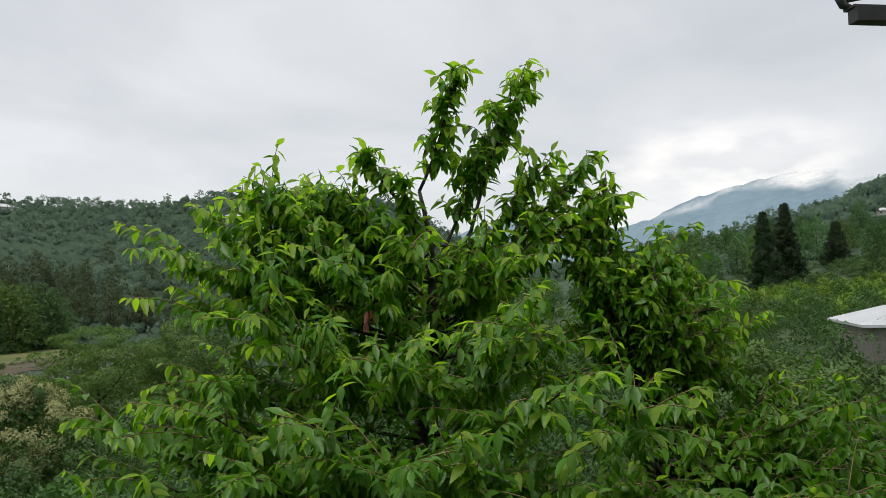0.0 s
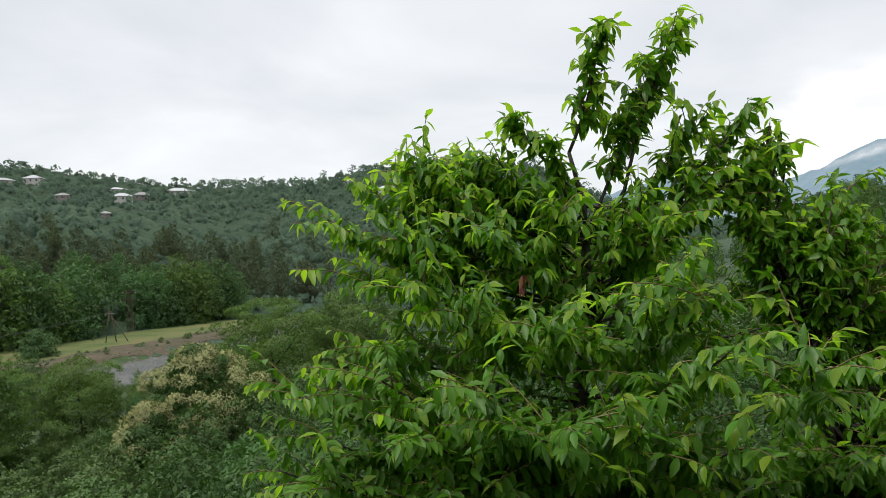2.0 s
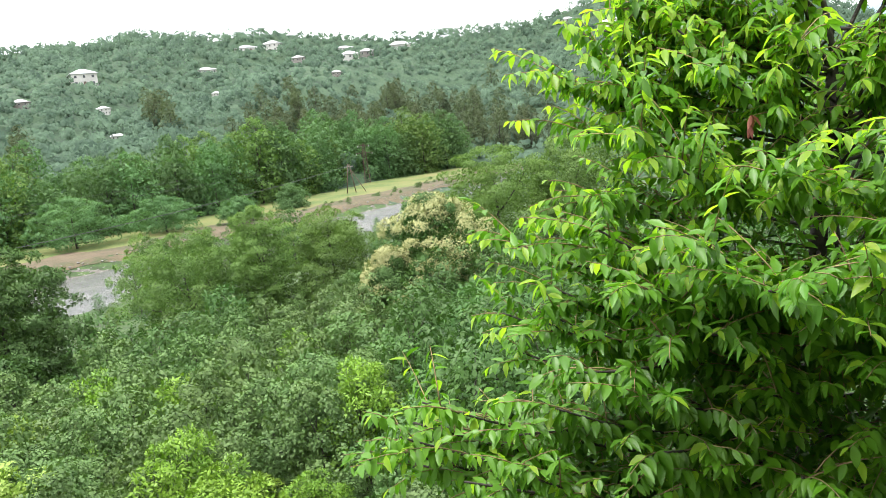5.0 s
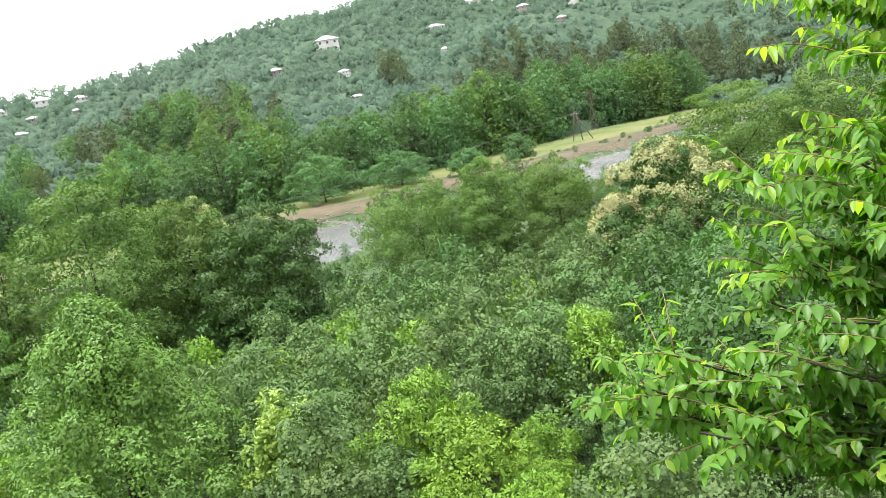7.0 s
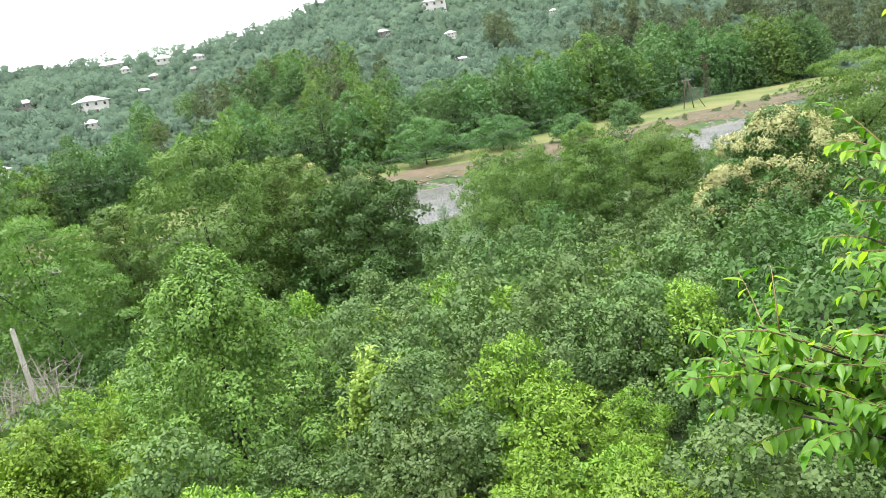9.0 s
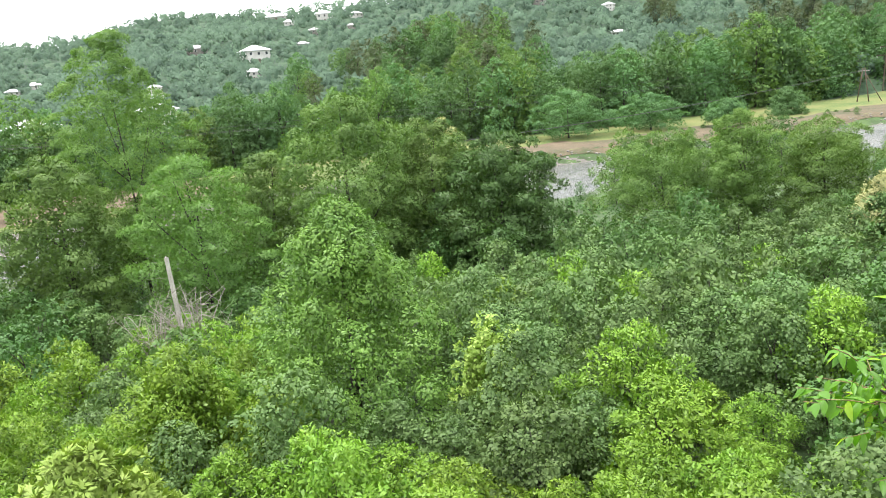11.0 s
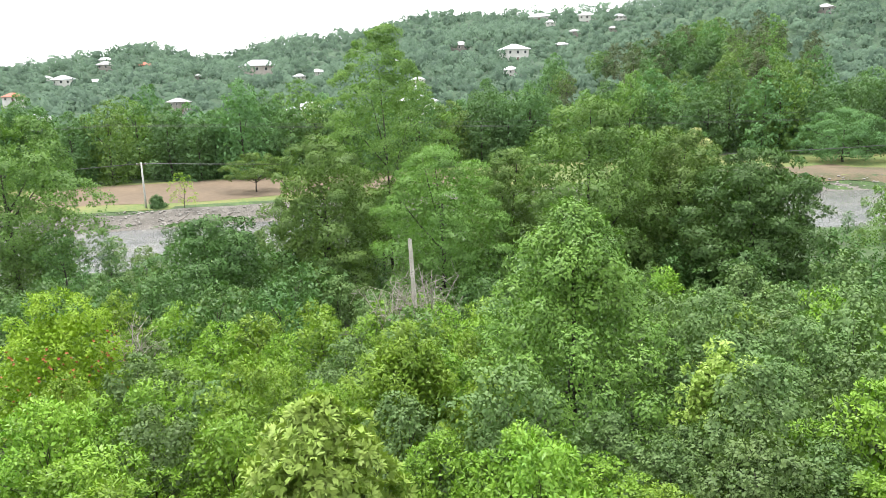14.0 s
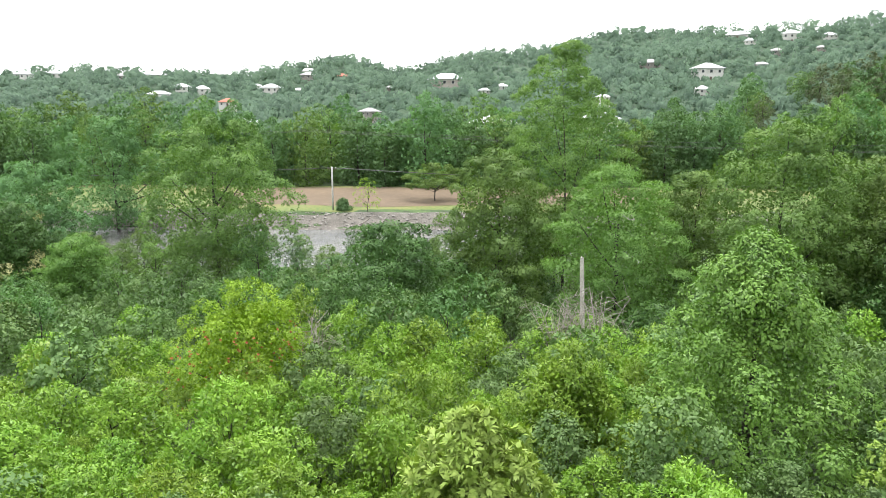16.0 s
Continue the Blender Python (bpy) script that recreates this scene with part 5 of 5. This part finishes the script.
def build_cherry():
    r = np.random.default_rng(17)
    fork = spot(-6.3, 1.7, 4.5)
    foot = np.array([fork[0] - 0.05, fork[1] + 0.1, float(ground(fork[0], fork[1]))])
    tree = thing("cherry_tree", "leafy cherry tree with drooping serrated leaves beside the balcony", "tree", tuple(foot))
    wood, twigs = Soup(), Soup()
    trunk = np.array([foot - [0, 0, 0.3], foot + [0.06, 0, 2.5], foot + [0, 0.05, 5.0], foot + [-0.05, 0, 7.0], fork])
    put_tube(wood, trunk, [0.14, 0.11, 0.08, 0.05, 0.026], 9)
    stem2 = spot(-21.8, -3.7, 4.7)
    put_tube(wood, [foot + [0.2, 0.1, 2.0], foot + [0.8, 0.1, 4.6], spot(-21.9, -14.4, 4.7), stem2], [0.08, 0.06, 0.045, 0.03], 8)
    at, ax, up, ln, young = [], [], [], [], []

    def shoot(path, fresh, spacing=0.025, scale=1.0, first=0.1):
        """Leaves set alternately along a shoot, hanging from it; the last ones are young."""
        length = np.linalg.norm(np.diff(path, axis=0), axis=1).sum()
        k = max(3, int(length / spacing))
        for i in range(k):
            s = first + (1 - first) * (i + r.uniform(0, 0.6)) / k
            q = min(s, 0.999) * (len(path) - 1)
            j = int(q)
            p = path[j] + (path[j + 1] - path[j]) * (q - j)
            d = unit(path[j + 1] - path[j])
            side = unit(np.cross(d, [0, 0, 1]) + r.normal(0, 0.25, 3)) * (1 if i % 2 else -1)
            a = side * r.uniform(0.25, 0.7) + d * [0.5, 0.5, 0.1] * r.uniform(0.3, 1.0) - np.array([0, 0, r.uniform(-0.1, 0.75)]) + r.normal(0, 0.2, 3)
            at.append(p); ax.append(a); up.append(np.array([0, 0, 0.9]) + side * 0.5 + d * 0.3 + r.normal(0, 0.22, 3))
            ln.append(scale * (r.uniform(0.05, 0.075) if s > 0.9 else r.uniform(0.066, 0.106)))
            # pale young leaves towards ends and top also stand for light falling there
            height = (p[2] - fork[2]) / 0.9
            ripe = 0.9 if s > 0.7 else 0.4 if s > 0.45 else 0.06
            young.append(r.uniform() < ripe * (1.0 if fresh else 0.25) * min(1.0, max(0.25, 0.7 + 0.4 * height)))

    def limb(start, tip, radius, count, fresh=0.7, rise=-0.1, from_s=0.3, reach=(0.25, 0.52), big=1.0, lift=0.2):
        length = np.linalg.norm(tip - start)
        path = bend(start, (start + tip) / 2 + [0, 0, rise * length] + r.normal(0, 0.06, 3), tip, 9)
        put_tube(wood, path, np.linspace(radius, 0.005, 9), 6)
        shoot(path[5:], fresh > 0.3, 0.023, big)
        for i in range(count):
            s = from_s + (0.97 - from_s) * (i + r.uniform(0, 1)) / count
            q = s * 8
            j = min(int(q), 7)
            p = path[j] + (path[j + 1] - path[j]) * (q - j)
            d = unit(path[j + 1] - path[j])
            out = unit(d * 0.8 + r.normal(0, 0.7, 3) * [1, 1, 0.28] + [0, 0, lift])
            e = p + out * r.uniform(*reach) * min(1.0, length / 1.2)
            tw = bend(p, (p + e) / 2 + [0, 0, 0.05], e - [0, 0, 0.03], 5)
            put_tube(twigs, tw, np.linspace(0.004, 0.0015, 5), 4)
            shoot(tw, r.uniform() < fresh * s + 0.2, 0.025, big)

    for i, q in enumerate(SPIRES):
        tip = spot(*q)
        start = fork if i < 2 or i == 6 else fork - [0, 0, r.uniform(-0.25, 0.4)] + (tip - fork) * [0.15, 0.15, 0]
        if i == 0:
            knee = spot(-5.3, 7.7, 4.5)
            put_tube(wood, bend(fork, (fork + knee) / 2 + [0.02, 0, 0], knee, 5), [0.02, 0.018, 0.016, 0.014, 0.012], 6)
            limb(knee, tip, 0.012, 40, 0.9, 0.02, 0.12, (0.19, 0.36), 1.15, 0.42)
        elif i == 1:
            knee = spot(-9.2, 4.6, 4.55)
            put_tube(wood, bend(fork, (fork + knee) / 2 + [0.03, 0, -0.04], knee, 5), [0.02, 0.018, 0.016, 0.014, 0.012], 6)
            limb(knee, tip, 0.012, 40, 0.9, 0.03, 0.2, (0.19, 0.36), 1.15, 0.42)
        else:
            limb(start, tip, 0.012, 26, 1.0, 0.06, 0.3, (0.18, 0.32), 1.15, 0.42)
    for group_tips, fresh, count in ((LEFT, 1.0, 26), (FRONT, 0.95, 22), (RIGHT, 0.3, 30), (LOW, 0.7, 18)):
        for q in group_tips:
            tip = spot(*q)
            tip = tip + (fork - tip) * [0.13, 0.13, 0.03] * (1.0 if group_tips is LOW else 0.9 if group_tips is LEFT else 0.0)
            z = float(np.clip(tip[2] - 0.35 * np.hypot(tip[0] - fork[0], tip[1] - fork[1]) + r.uniform(-0.1, 0.2), foot[2] + 4.5, fork[2] - 0.05))
            side = trunk if q[0] > -19 else np.array([foot + [0.2, 0.1, 2.0], foot + [0.8, 0.1, 4.6], spot(-21.9, -14.4, 4.7), stem2])
            start = np.array([np.interp(z, side[:, 2], side[:, k]) for k in (0, 1, 2)])
            limb(start, tip, 0.013, count, fresh)
    # low boughs on the side of the house
    for az in range(-37, 34, 4):
        for el in (-14, -18, -22, -26):
            if -14 < az < 25 - (el + 26) * 1.35:
                q = (az + r.uniform(-2, 2), el + r.uniform(-1.5, 1.5), 3.1 - (el + 16) * 0.02 + 0.035 * max(0, -az - 10) + r.uniform(-0.35, 0.4))
                tip = spot(*q)
                z = float(np.clip(tip[2] - 0.4 + r.uniform(-0.2, 0.3), foot[2] + 3.5, fork[2] - 0.6))
                start = np.array([np.interp(z, trunk[:, 2], trunk[:, k]) for k in (0, 1, 2)])
                limb(start, tip, 0.012, 17, 0.3)
    # low boughs in the shade of the second stem
    for az in range(-38, -13, 3):
        for el in (-15, -19, -23, -27):
            tip = spot(az + r.uniform(-1.5, 1.5), el + r.uniform(-1.2, 1.2), 4.1 + r.uniform(-0.3, 0.4))
            limb(stem2 - np.array([0, 0, r.uniform(0.8, 1.6)]), tip, 0.012, 16, 0.0)
    # leafy shoots between the spires
    for i in range(22):
        tip = spot(r.uniform(-18, 6), r.uniform(1.0, 6.8), r.uniform(4.0, 5.0))
        start = fork + np.array([0, 0, r.uniform(-0.6, 0.15)])
        limb(start, tip, 0.01, 12, 0.8, -0.05, 0.35, (0.15, 0.3))
    # boughs behind the fork
    for i in range(14):
        tip = spot(r.uniform(-15, 1), r.uniform(-5, 3.5), r.uniform(4.9, 5.7))
        limb(fork - np.array([0, 0, r.uniform(0.2, 1.2)]), tip, 0.011, 14, 0.4, -0.04, 0.3, (0.2, 0.4))
    # the right shoulder of the crown
    for i in range(58):
        az = r.uniform(-28, -16.5)
        top = float(np.interp(az, [-28.1, -26.3, -25.6, -22, -20.5, -18.5, -16.5], [-2.6, 0.4, 2.0, 2.4, 3.4, 4.0, 4.0]))
        tip = spot(az, top - 7.5 * r.uniform(0, 1) ** 1.3, r.uniform(4.6, 5.3))
        limb(stem2 + np.array([0, 0, r.uniform(-0.5, 0.05)]), tip, 0.011, 13, 0.35, -0.04, 0.3, (0.16, 0.32))
    for i in range(5):
        tip = spot(r.uniform(-21.0, -17.2), r.uniform(4.5, 9.0), 4.9 + r.uniform(-0.2, 0.2))
        limb(spot(-18.6, 1.0, 4.8), tip, 0.009, 13, 0.8, 0.0, 0.3, (0.12, 0.24))
    put_tube(wood, bend(stem2, spot(-19.6, -1.5, 4.75), spot(-18.6, 1.0, 4.8), 5), [0.022, 0.02, 0.018, 0.015, 0.012], 6)
    # shaded boughs on the far right stem
    for az in range(-38, -17, 3):
        for el in (-9, -12, -15.5, -19, -23):
            tip = spot(az + r.uniform(-1.5, 1.5), el + r.uniform(-1, 1), 4.9 + r.uniform(-0.5, 0.7))
            start = stem2 + np.array([0, 0, r.uniform(-0.9, -0.1)])
            limb(start, tip, 0.012, 18, 0.0)
    # shorter inner boughs, in the shade
    for i in range(100):
        z = r.uniform(foot[2] + 4.2, fork[2] - 0.25)
        start = np.array([np.interp(z, trunk[:, 2], trunk[:, k]) for k in (0, 1, 2)])
        a = r.uniform(0, 6.28)
        limb(start, start + np.array([math.cos(a), math.sin(a), 0.12]) * r.uniform(0.6, 1.35), 0.012, 11, 0.1)
    part("trunk", wood.mesh("trunk", BARK, True), tree)
    part("twig_work", twigs.mesh("twig_work", TWIG, True), tree)["kind"] = "stuff"
    at, ax, up, ln, young = np.array(at), np.array(ax), np.array(up), np.array(ln), np.array(young)
    print("cherry leaves", len(at))
    order = np.argsort(at[:, 1] + 0.3 * np.abs(at[:, 0]))
    near, rest = order[:290], order[290:]
    crown = Soup()
    for k in (0, 1):
        s = rest[young[rest] == bool(k)]
        put_fine_leaves(crown, at[s], ax[s], up[s], ln[s], ln[s] * r.uniform(0.37, 0.47, len(s)), k, round_to=unit((at[s] - fork + [0, 0, 1.6]) * [0.25, 0.25, 0.4] + [0, 0, 0.6]))
    part("crown", crown.mesh("crown", (CHERRY_LEAF, CHERRY_YOUNG_LIT), True), tree)
    shapes = {}
    for k, mat in ((0, CHERRY_LEAF), (1, CHERRY_YOUNG_LIT)):
        for bow in (0.12, 0.24, 0.34):
            s = Soup()
            put_fine_leaves(s, np.zeros((1, 3)), np.array([[0, 1.0, 0]]), np.array([[0, 0, 1.0]]), 1.0, 0.43, droop=bow)
            shapes[k, bow] = s.mesh("leaf", mat, True)
    for i in near:
        y = Vector(ax[i]).normalized()
        x = y.cross(Vector(up[i])).normalized()
        m = Matrix((x, y, x.cross(y))).transposed().to_4x4()
        ob = part("leaf", shapes[int(young[i]), (0.12, 0.24, 0.34)[int(r.integers(3))]], tree)
        ob.matrix_basis = Matrix.Translation(at[i]) @ m @ Matrix.Diagonal((ln[i], ln[i], ln[i], 1))
    for ob in tree.children:
        ob.matrix_basis = Matrix.Translation(-Vector(foot)) @ ob.matrix_basis
    # withered leaves that still hang in the crown
    for az, el, far, size in ((-1.2, -1.3, 3.3, 0.065), (-1.15, -2.0, 3.32, 0.06), (-6.0, 11.2, 4.45, 0.07)):
        s = Soup()
        put_fine_leaves(s, np.zeros((3, 3)), r.normal(0, 0.25, (3, 3)) + [0, 0, -1.0], sphere_ways(3, r), size, size * 0.3)
        ob = part("withered_leaf", s.mesh("withered_leaf", DRY_LEAF, True), tree, "hanging reddish brown withered leaf")
        ob.location = Vector(spot(az, el, far)) - Vector(foot)


build_cherry()


# ---- poles, cables, dead shrub ----
def build_near_pole():
    x, y = bearing(78.6, 37)
    z = float(ground(x, y))
    ob = thing("utility_pole", "leaning weathered concrete utility pole among bushes", "pole", (x, y, z))
    s = Soup()
    lean = Vector((0.0, -0.105, 0))
    h = 10.75 - z
    put_tube(s, [(0 - lean.x, 0 - lean.y, -0.3), (0, 0, h * 0.5), (lean.x, lean.y, h)], [0.14, 0.12, 0.10], 4)
    part("shaft", s.mesh("shaft", CONCRETE), ob)
    s = Soup()
    put_tube(s, [(lean.x - 0.14, lean.y, h), (lean.x + 0.14, lean.y, h + 0.01)], 0.04, 4)
    part("cap", s.mesh("cap", CONCRETE), ob)


def build_far_pole():
    x, y = bearing(97.8, 121)
    z = float(ground(x, y))
    ob = thing("utility_pole", "straight whitewashed utility pole at the field edge", "pole", (x, y, z))
    s = Soup()
    put_tube(s, [(0, 0, -0.3), (0, 0, 3.5), (0, 0, 6.9)], [0.16, 0.14, 0.12], 8)
    part("shaft", s.mesh("shaft", POLE_WHITE, True), ob)
    bm = bmesh.new()
    box(bm, -0.06, 0.06, -0.7, 0.7, 6.5, 6.62)
    part("crossarm", bm, ob, material=RUST)
    for k in (-0.6, 0.0, 0.6):
        s = Soup()
        put_tube(s, [(0, k, 6.6), (0, k, 6.72), (0, k, 6.85)], [0.05, 0.07, 0.03], 6)
        part("insulator", s.mesh("insulator", POLE_WHITE, True), ob)
    return Vector((x, y, z))


def build_a_pole():
    x, y = bearing(28.5, 215)
    z = float(ground(x, y))
    ob = thing("utility_pole", "wooden A-frame power pole on the meadow", "pole", (x, y, z))
    for k in (-1.3, 1.3):
        s = Soup()
        put_tube(s, [(k, 0, -0.3), (k * 0.15, 0, 8.2)], [0.16, 0.12], 6)
        part("leg", s.mesh("leg", RUST, True), ob)
    s = Soup()
    put_tube(s, [(4.2, 0, -0.3), (0.3, 0, 7.0)], [0.13, 0.1], 6)
    part("brace", s.mesh("brace", RUST, True), ob)
    bm = bmesh.new()
    box(bm, -1.2, 1.2, -0.08, 0.08, 7.4, 7.56)
    part("crossarm", bm, ob, material=DEAD_WOOD)
    ob.rotation_euler = (0, 0, radians(28))
    return Vector((x, y, z))


def build_pylon():
    x, y = bearing(27.2, 250)
    z = float(ground(x, y))
    ob = thing("lattice_pylon", "narrow rusty steel lattice pylon", "pylon", (x, y, z))
    h = 13.0
    for a, b in ((-1, -1), (1, -1), (1, 1), (-1, 1)):
        s = Soup()
        put_tube(s, [(a * 0.9, b * 0.9, -0.3), (a * 0.3, b * 0.3, h)], 0.09, 4)
        part("leg", s.mesh("leg", RUST), ob)
    for i in range(8):
        z0, z1 = h * i / 8, h * (i + 1) / 8
        w0, w1 = 0.9 - 0.6 * i / 8, 0.9 - 0.6 * (i + 1) / 8
        s = Soup()
        for p, q in (((-w0, -w0, z0), (w1, -w1, z1)), ((w0, -w0, z0), (w1, w1, z1)), ((w0, w0, z0), (-w1, w1, z1)), ((-w0, w0, z0), (-w1, -w1, z1))):
            put_tube(s, [p, q], 0.05, 4)
        part("lattice", s.mesh("lattice", RUST), ob)
    for zz, w in ((h - 3.2, 2.6), (h - 0.8, 1.8)):
        bm = bmesh.new()
        box(bm, -w, w, -0.1, 0.1, zz, zz + 0.2)
        part("crossarm", bm, ob, material=RUST)
        for k in (-w, w):
            s = Soup()
            put_tube(s, [(k, 0, zz), (k, 0, zz - 0.5)], 0.12, 6)
            part("insulator", s.mesh("insulator", POLE_WHITE, True), ob)
    ob.rotation_euler = (0, 0, radians(30))
    return Vector((x, y, z))


def cable(a, b, sag, thick=0.02):
    s = Soup()
    t = np.linspace(0, 1, 25)[:, None]
    p = np.asarray(a) * (1 - t) + np.asarray(b) * t - np.array([0, 0, 1.0]) * (4 * sag * t * (1 - t))
    put_tube(s, p, thick, 4)
    tagged(new("power_cable", s.mesh("power_cable", CABLE)), "thin sagging overhead power cable", "cable", "overhead cables")


build_near_pole()
white_pole, a_pole, pylon = build_far_pole(), build_a_pole(), build_pylon()
for k in (-0.6, 0.0, 0.6):
    top = white_pole + Vector((0, k, 6.75))
    cable(top, a_pole + Vector((k, 0, 7.7)), 3.2)
    cable(top, Vector((-118, -150, 9.0)) + Vector((0, k, 0)), 1.6)
for k, zz in ((-2.4, 9.5), (2.4, 9.5), (0, 12.0)):
    cable(pylon + Vector((k, 0, zz)), Vector((-152 + k, -25, 12.5 + zz * 0.1)), 2.5)
    cable(Vector((-152 + k, -25, 12.5 + zz * 0.1)), Vector((-190 + k, -170, 16.0)), 2.5)


def build_dead_shrub(az, far, height, width, seed):
    r = np.random.default_rng(seed)
    x, y = bearing(az, far)
    ob = thing("dead_shrub", "leafless grey thorny shrub among green bushes", "bush", (x, y, float(ground(x, y))), "dead shrubs")
    for i in range(16):
        s = Soup()
        a = r.uniform(0, 6.28)
        e = np.array([math.cos(a) * width / 2 * r.uniform(0.3, 1), math.sin(a) * width / 2 * r.uniform(0.3, 1), height * r.uniform(0.6, 1)])
        path = bend(np.array([0, 0, -0.1]), e * [0.3, 0.3, 0.7], e, 6)
        put_tube(s, path, np.linspace(0.035, 0.008, 6), 4)
        for j in range(7):
            q = path[r.integers(2, 6)]
            put_tube(s, [q, q + r.normal(0, 0.3, 3) + [0, 0, 0.25], q + r.normal(0, 0.5, 3) + [0, 0, 0.3]], [0.014, 0.009, 0.004], 3)
        part("branch", s.mesh("branch", DEAD_WOOD), ob)


build_dead_shrub(77.3, 33.5, 4.0, 4.6, 1)
build_dead_shrub(80.5, 33.0, 3.4, 3.0, 2)
build_dead_shrub(100.0, 30, 3.3, 2.6, 3)


# ---- pomegranate blossom ----
def build_blossom():
    r = np.random.default_rng(31)
    bush = [o for o in scene.objects if o.name == "pomegranate_bush"][0]
    s = Soup()
    put_leaves(s, np.zeros((5, 3)), np.array([[math.cos(a), math.sin(a), 0.7] for a in np.arange(5) * 1.257]), np.array([[0, 0, 1.0]] * 5), 0.075, 0.05)
    me = s.mesh("flower", RED_FLOWER)
    for i in range(140):
        u, a = r.uniform(0.15, 0.75), r.normal(0.25, 0.75)
        rad = 2.75 * float(dome_crown(np.array(u))) * r.uniform(0.85, 1.05)
        ob = part("flower", me, bush)
        ob.matrix_basis = pose(math.cos(a) * rad, math.sin(a) * rad - 0.2, 0.5 + 4.9 * u, r.uniform(-60, 60), r.uniform(-60, 60), r.uniform(0, 360))


build_blossom()


# ---- stones on the far bank ----
def build_stones():
    r = np.random.default_rng(41)
    s = Soup()
    for i in range(2200):
        y = r.uniform(-60, 60) if i % 3 else r.uniform(60, 255)
        u = r.uniform(-0.6, 5.4)
        x = float(along(FAR_BANK, y)) - u
        k = r.uniform(0.08, 0.30)
        put_blob(s, (x, y, float(ground(x, y)) + 0.03 + 0.1 * k), (k, k * r.uniform(0.7, 1.3), k * 0.55), i, rings=4, segs=6)
    tagged(new("bank_stones", s.mesh("bank_stones", STONE, True)), "grey rounded stones strewn along the river bank", "stones", kind="stuff")
    x, y = bearing(95.4, 113)
    ob = thing("driftwood", "bleached fallen branch leaning down the bank", "driftwood", (x, y, float(ground(x, y))))
    s = Soup()
    put_tube(s, [(-1.2, -1.4, 0.1), (0, 0, 0.9), (0.7, 1.4, 2.0)], [0.12, 0.1, 0.05], 6)
    part("limb", s.mesh("limb", DEAD_WOOD, True), ob)


build_stones()


# ---- neighbour's house and the house of the balcony ----
def build_neighbour():
    x, y = bearing(-41.4, 62)
    ob = make_house("single-storey grey block house with pale metal hip roof", 13, 10, 1, WALL_BLOCK, ROOF_WHITE, (x, y, 12.6), 1.9, "", over=0.7, name="neighbour_house", openings=False)
    ob.rotation_euler = (0, 0, radians(-24))
    bm = bmesh.new()
    box(bm, -2.0, -0.3, -5.05, -4.95, 1.5, 2.15)
    board = part("window", bm, ob, "small window closed with brown boards", RUST)
    bm = bmesh.new()
    box(bm, -0.85, -0.4, -5.08, -5.0, 1.6, 2.05)
    part("pane", bm, board, material=WALL_LIGHT)
    for k in range(1, 11):
        for i in range(-8, 8):
            bm = bmesh.new()
            a = i * 0.8 + (0.4 if k % 2 else 0.0)
            box(bm, max(a + 0.012, -6.49), min(a + 0.788, 6.49), -5.02, -4.99, k * 0.245 + 0.012, k * 0.245 + 0.233)
            if not (1.4 < k * 0.245 + 0.12 < 2.25 and -2.5 < a < 0.0):
                part("block", bm, ob, material=WALL_BLOCK)
    for i in range(-6, 7):
        s = Soup()
        put_tube(s, [(i * 1.05, -5.68, 3.10), (i * 0.55 if abs(i) > 3 else i * 0.6, -1.6, 4.45)], 0.03, 4)
        part("roof_seam", s.mesh("roof_seam", ROOF_WHITE), ob)


build_neighbour()


def build_own_house():
    """The house from whose balcony the view opens; only a corner of its eaves shows."""
    ob = thing("home", "own house with balcony and dark steel eaves", "house", (0, 0, 0))
    # unseen walls, their extent and height chosen to block sky light from the cherry
    bm = bmesh.new()
    box(bm, 3.3, 11.0, -1.2, 3.85, 8.0, 19.3)
    box(bm, -1.6, 11.0, -9.0, -1.203, 8.0, 21.6)
    part("wall", bm, ob, material=WALL_BLOCK)
    bm = bmesh.new()
    box(bm, -0.45, 3.297, -1.2, 0.35, 16.2, 16.4)
    part("balcony_slab", bm, ob, material=CONCRETE)
    # the gutter board and the sheet above it run away from the corner of the eaves
    c = spot(-36.1, 17.0, 5.0)
    bm = bmesh.new()
    box(bm, c[0], 11.4, c[1] - 0.09, c[1], c[2], c[2] + 0.086)
    part("gutter_board", bm, ob, "dark steel gutter board", DARK_METAL)
    bm = bmesh.new()
    box(bm, c[0] - 0.009, 11.4, c[1] - 0.07, c[1] + 0.027, c[2] + 0.0865, c[2] + 0.102)
    part("gutter_lip", bm, ob, "grey worn gutter lip", CABLE)
    s = Soup()
    put_tube(s, [(c[0] - 0.07, c[1], c[2] + 0.2), (c[0] - 0.027, c[1], c[2] + 0.118), (c[0] + 0.027, c[1], c[2] + 0.1)], [0.027, 0.025, 0.018], 6)
    part("bracket", s.mesh("bracket", CABLE, True), ob, "bent grey gutter bracket")
    s = Soup()
    put_tube(s, [(c[0] - 0.027, c[1] + 0.011, c[2] + 0.15), (c[0] + 0.27, c[1] + 0.011, c[2] + 0.21), (c[0] + 2.0, c[1] + 0.011, c[2] + 0.54)], 0.02, 5)
    part("roof_edge", s.mesh("roof_edge", DARK_METAL), ob, "dark roof edge rail")
    bm = bmesh.new()
    box(bm, c[0] + 2.0, 11.4, -9.3, c[1] - 0.1, c[2] + 0.54, c[2] + 0.62)
    part("roof", bm, ob, material=DARK_METAL)


build_own_house()
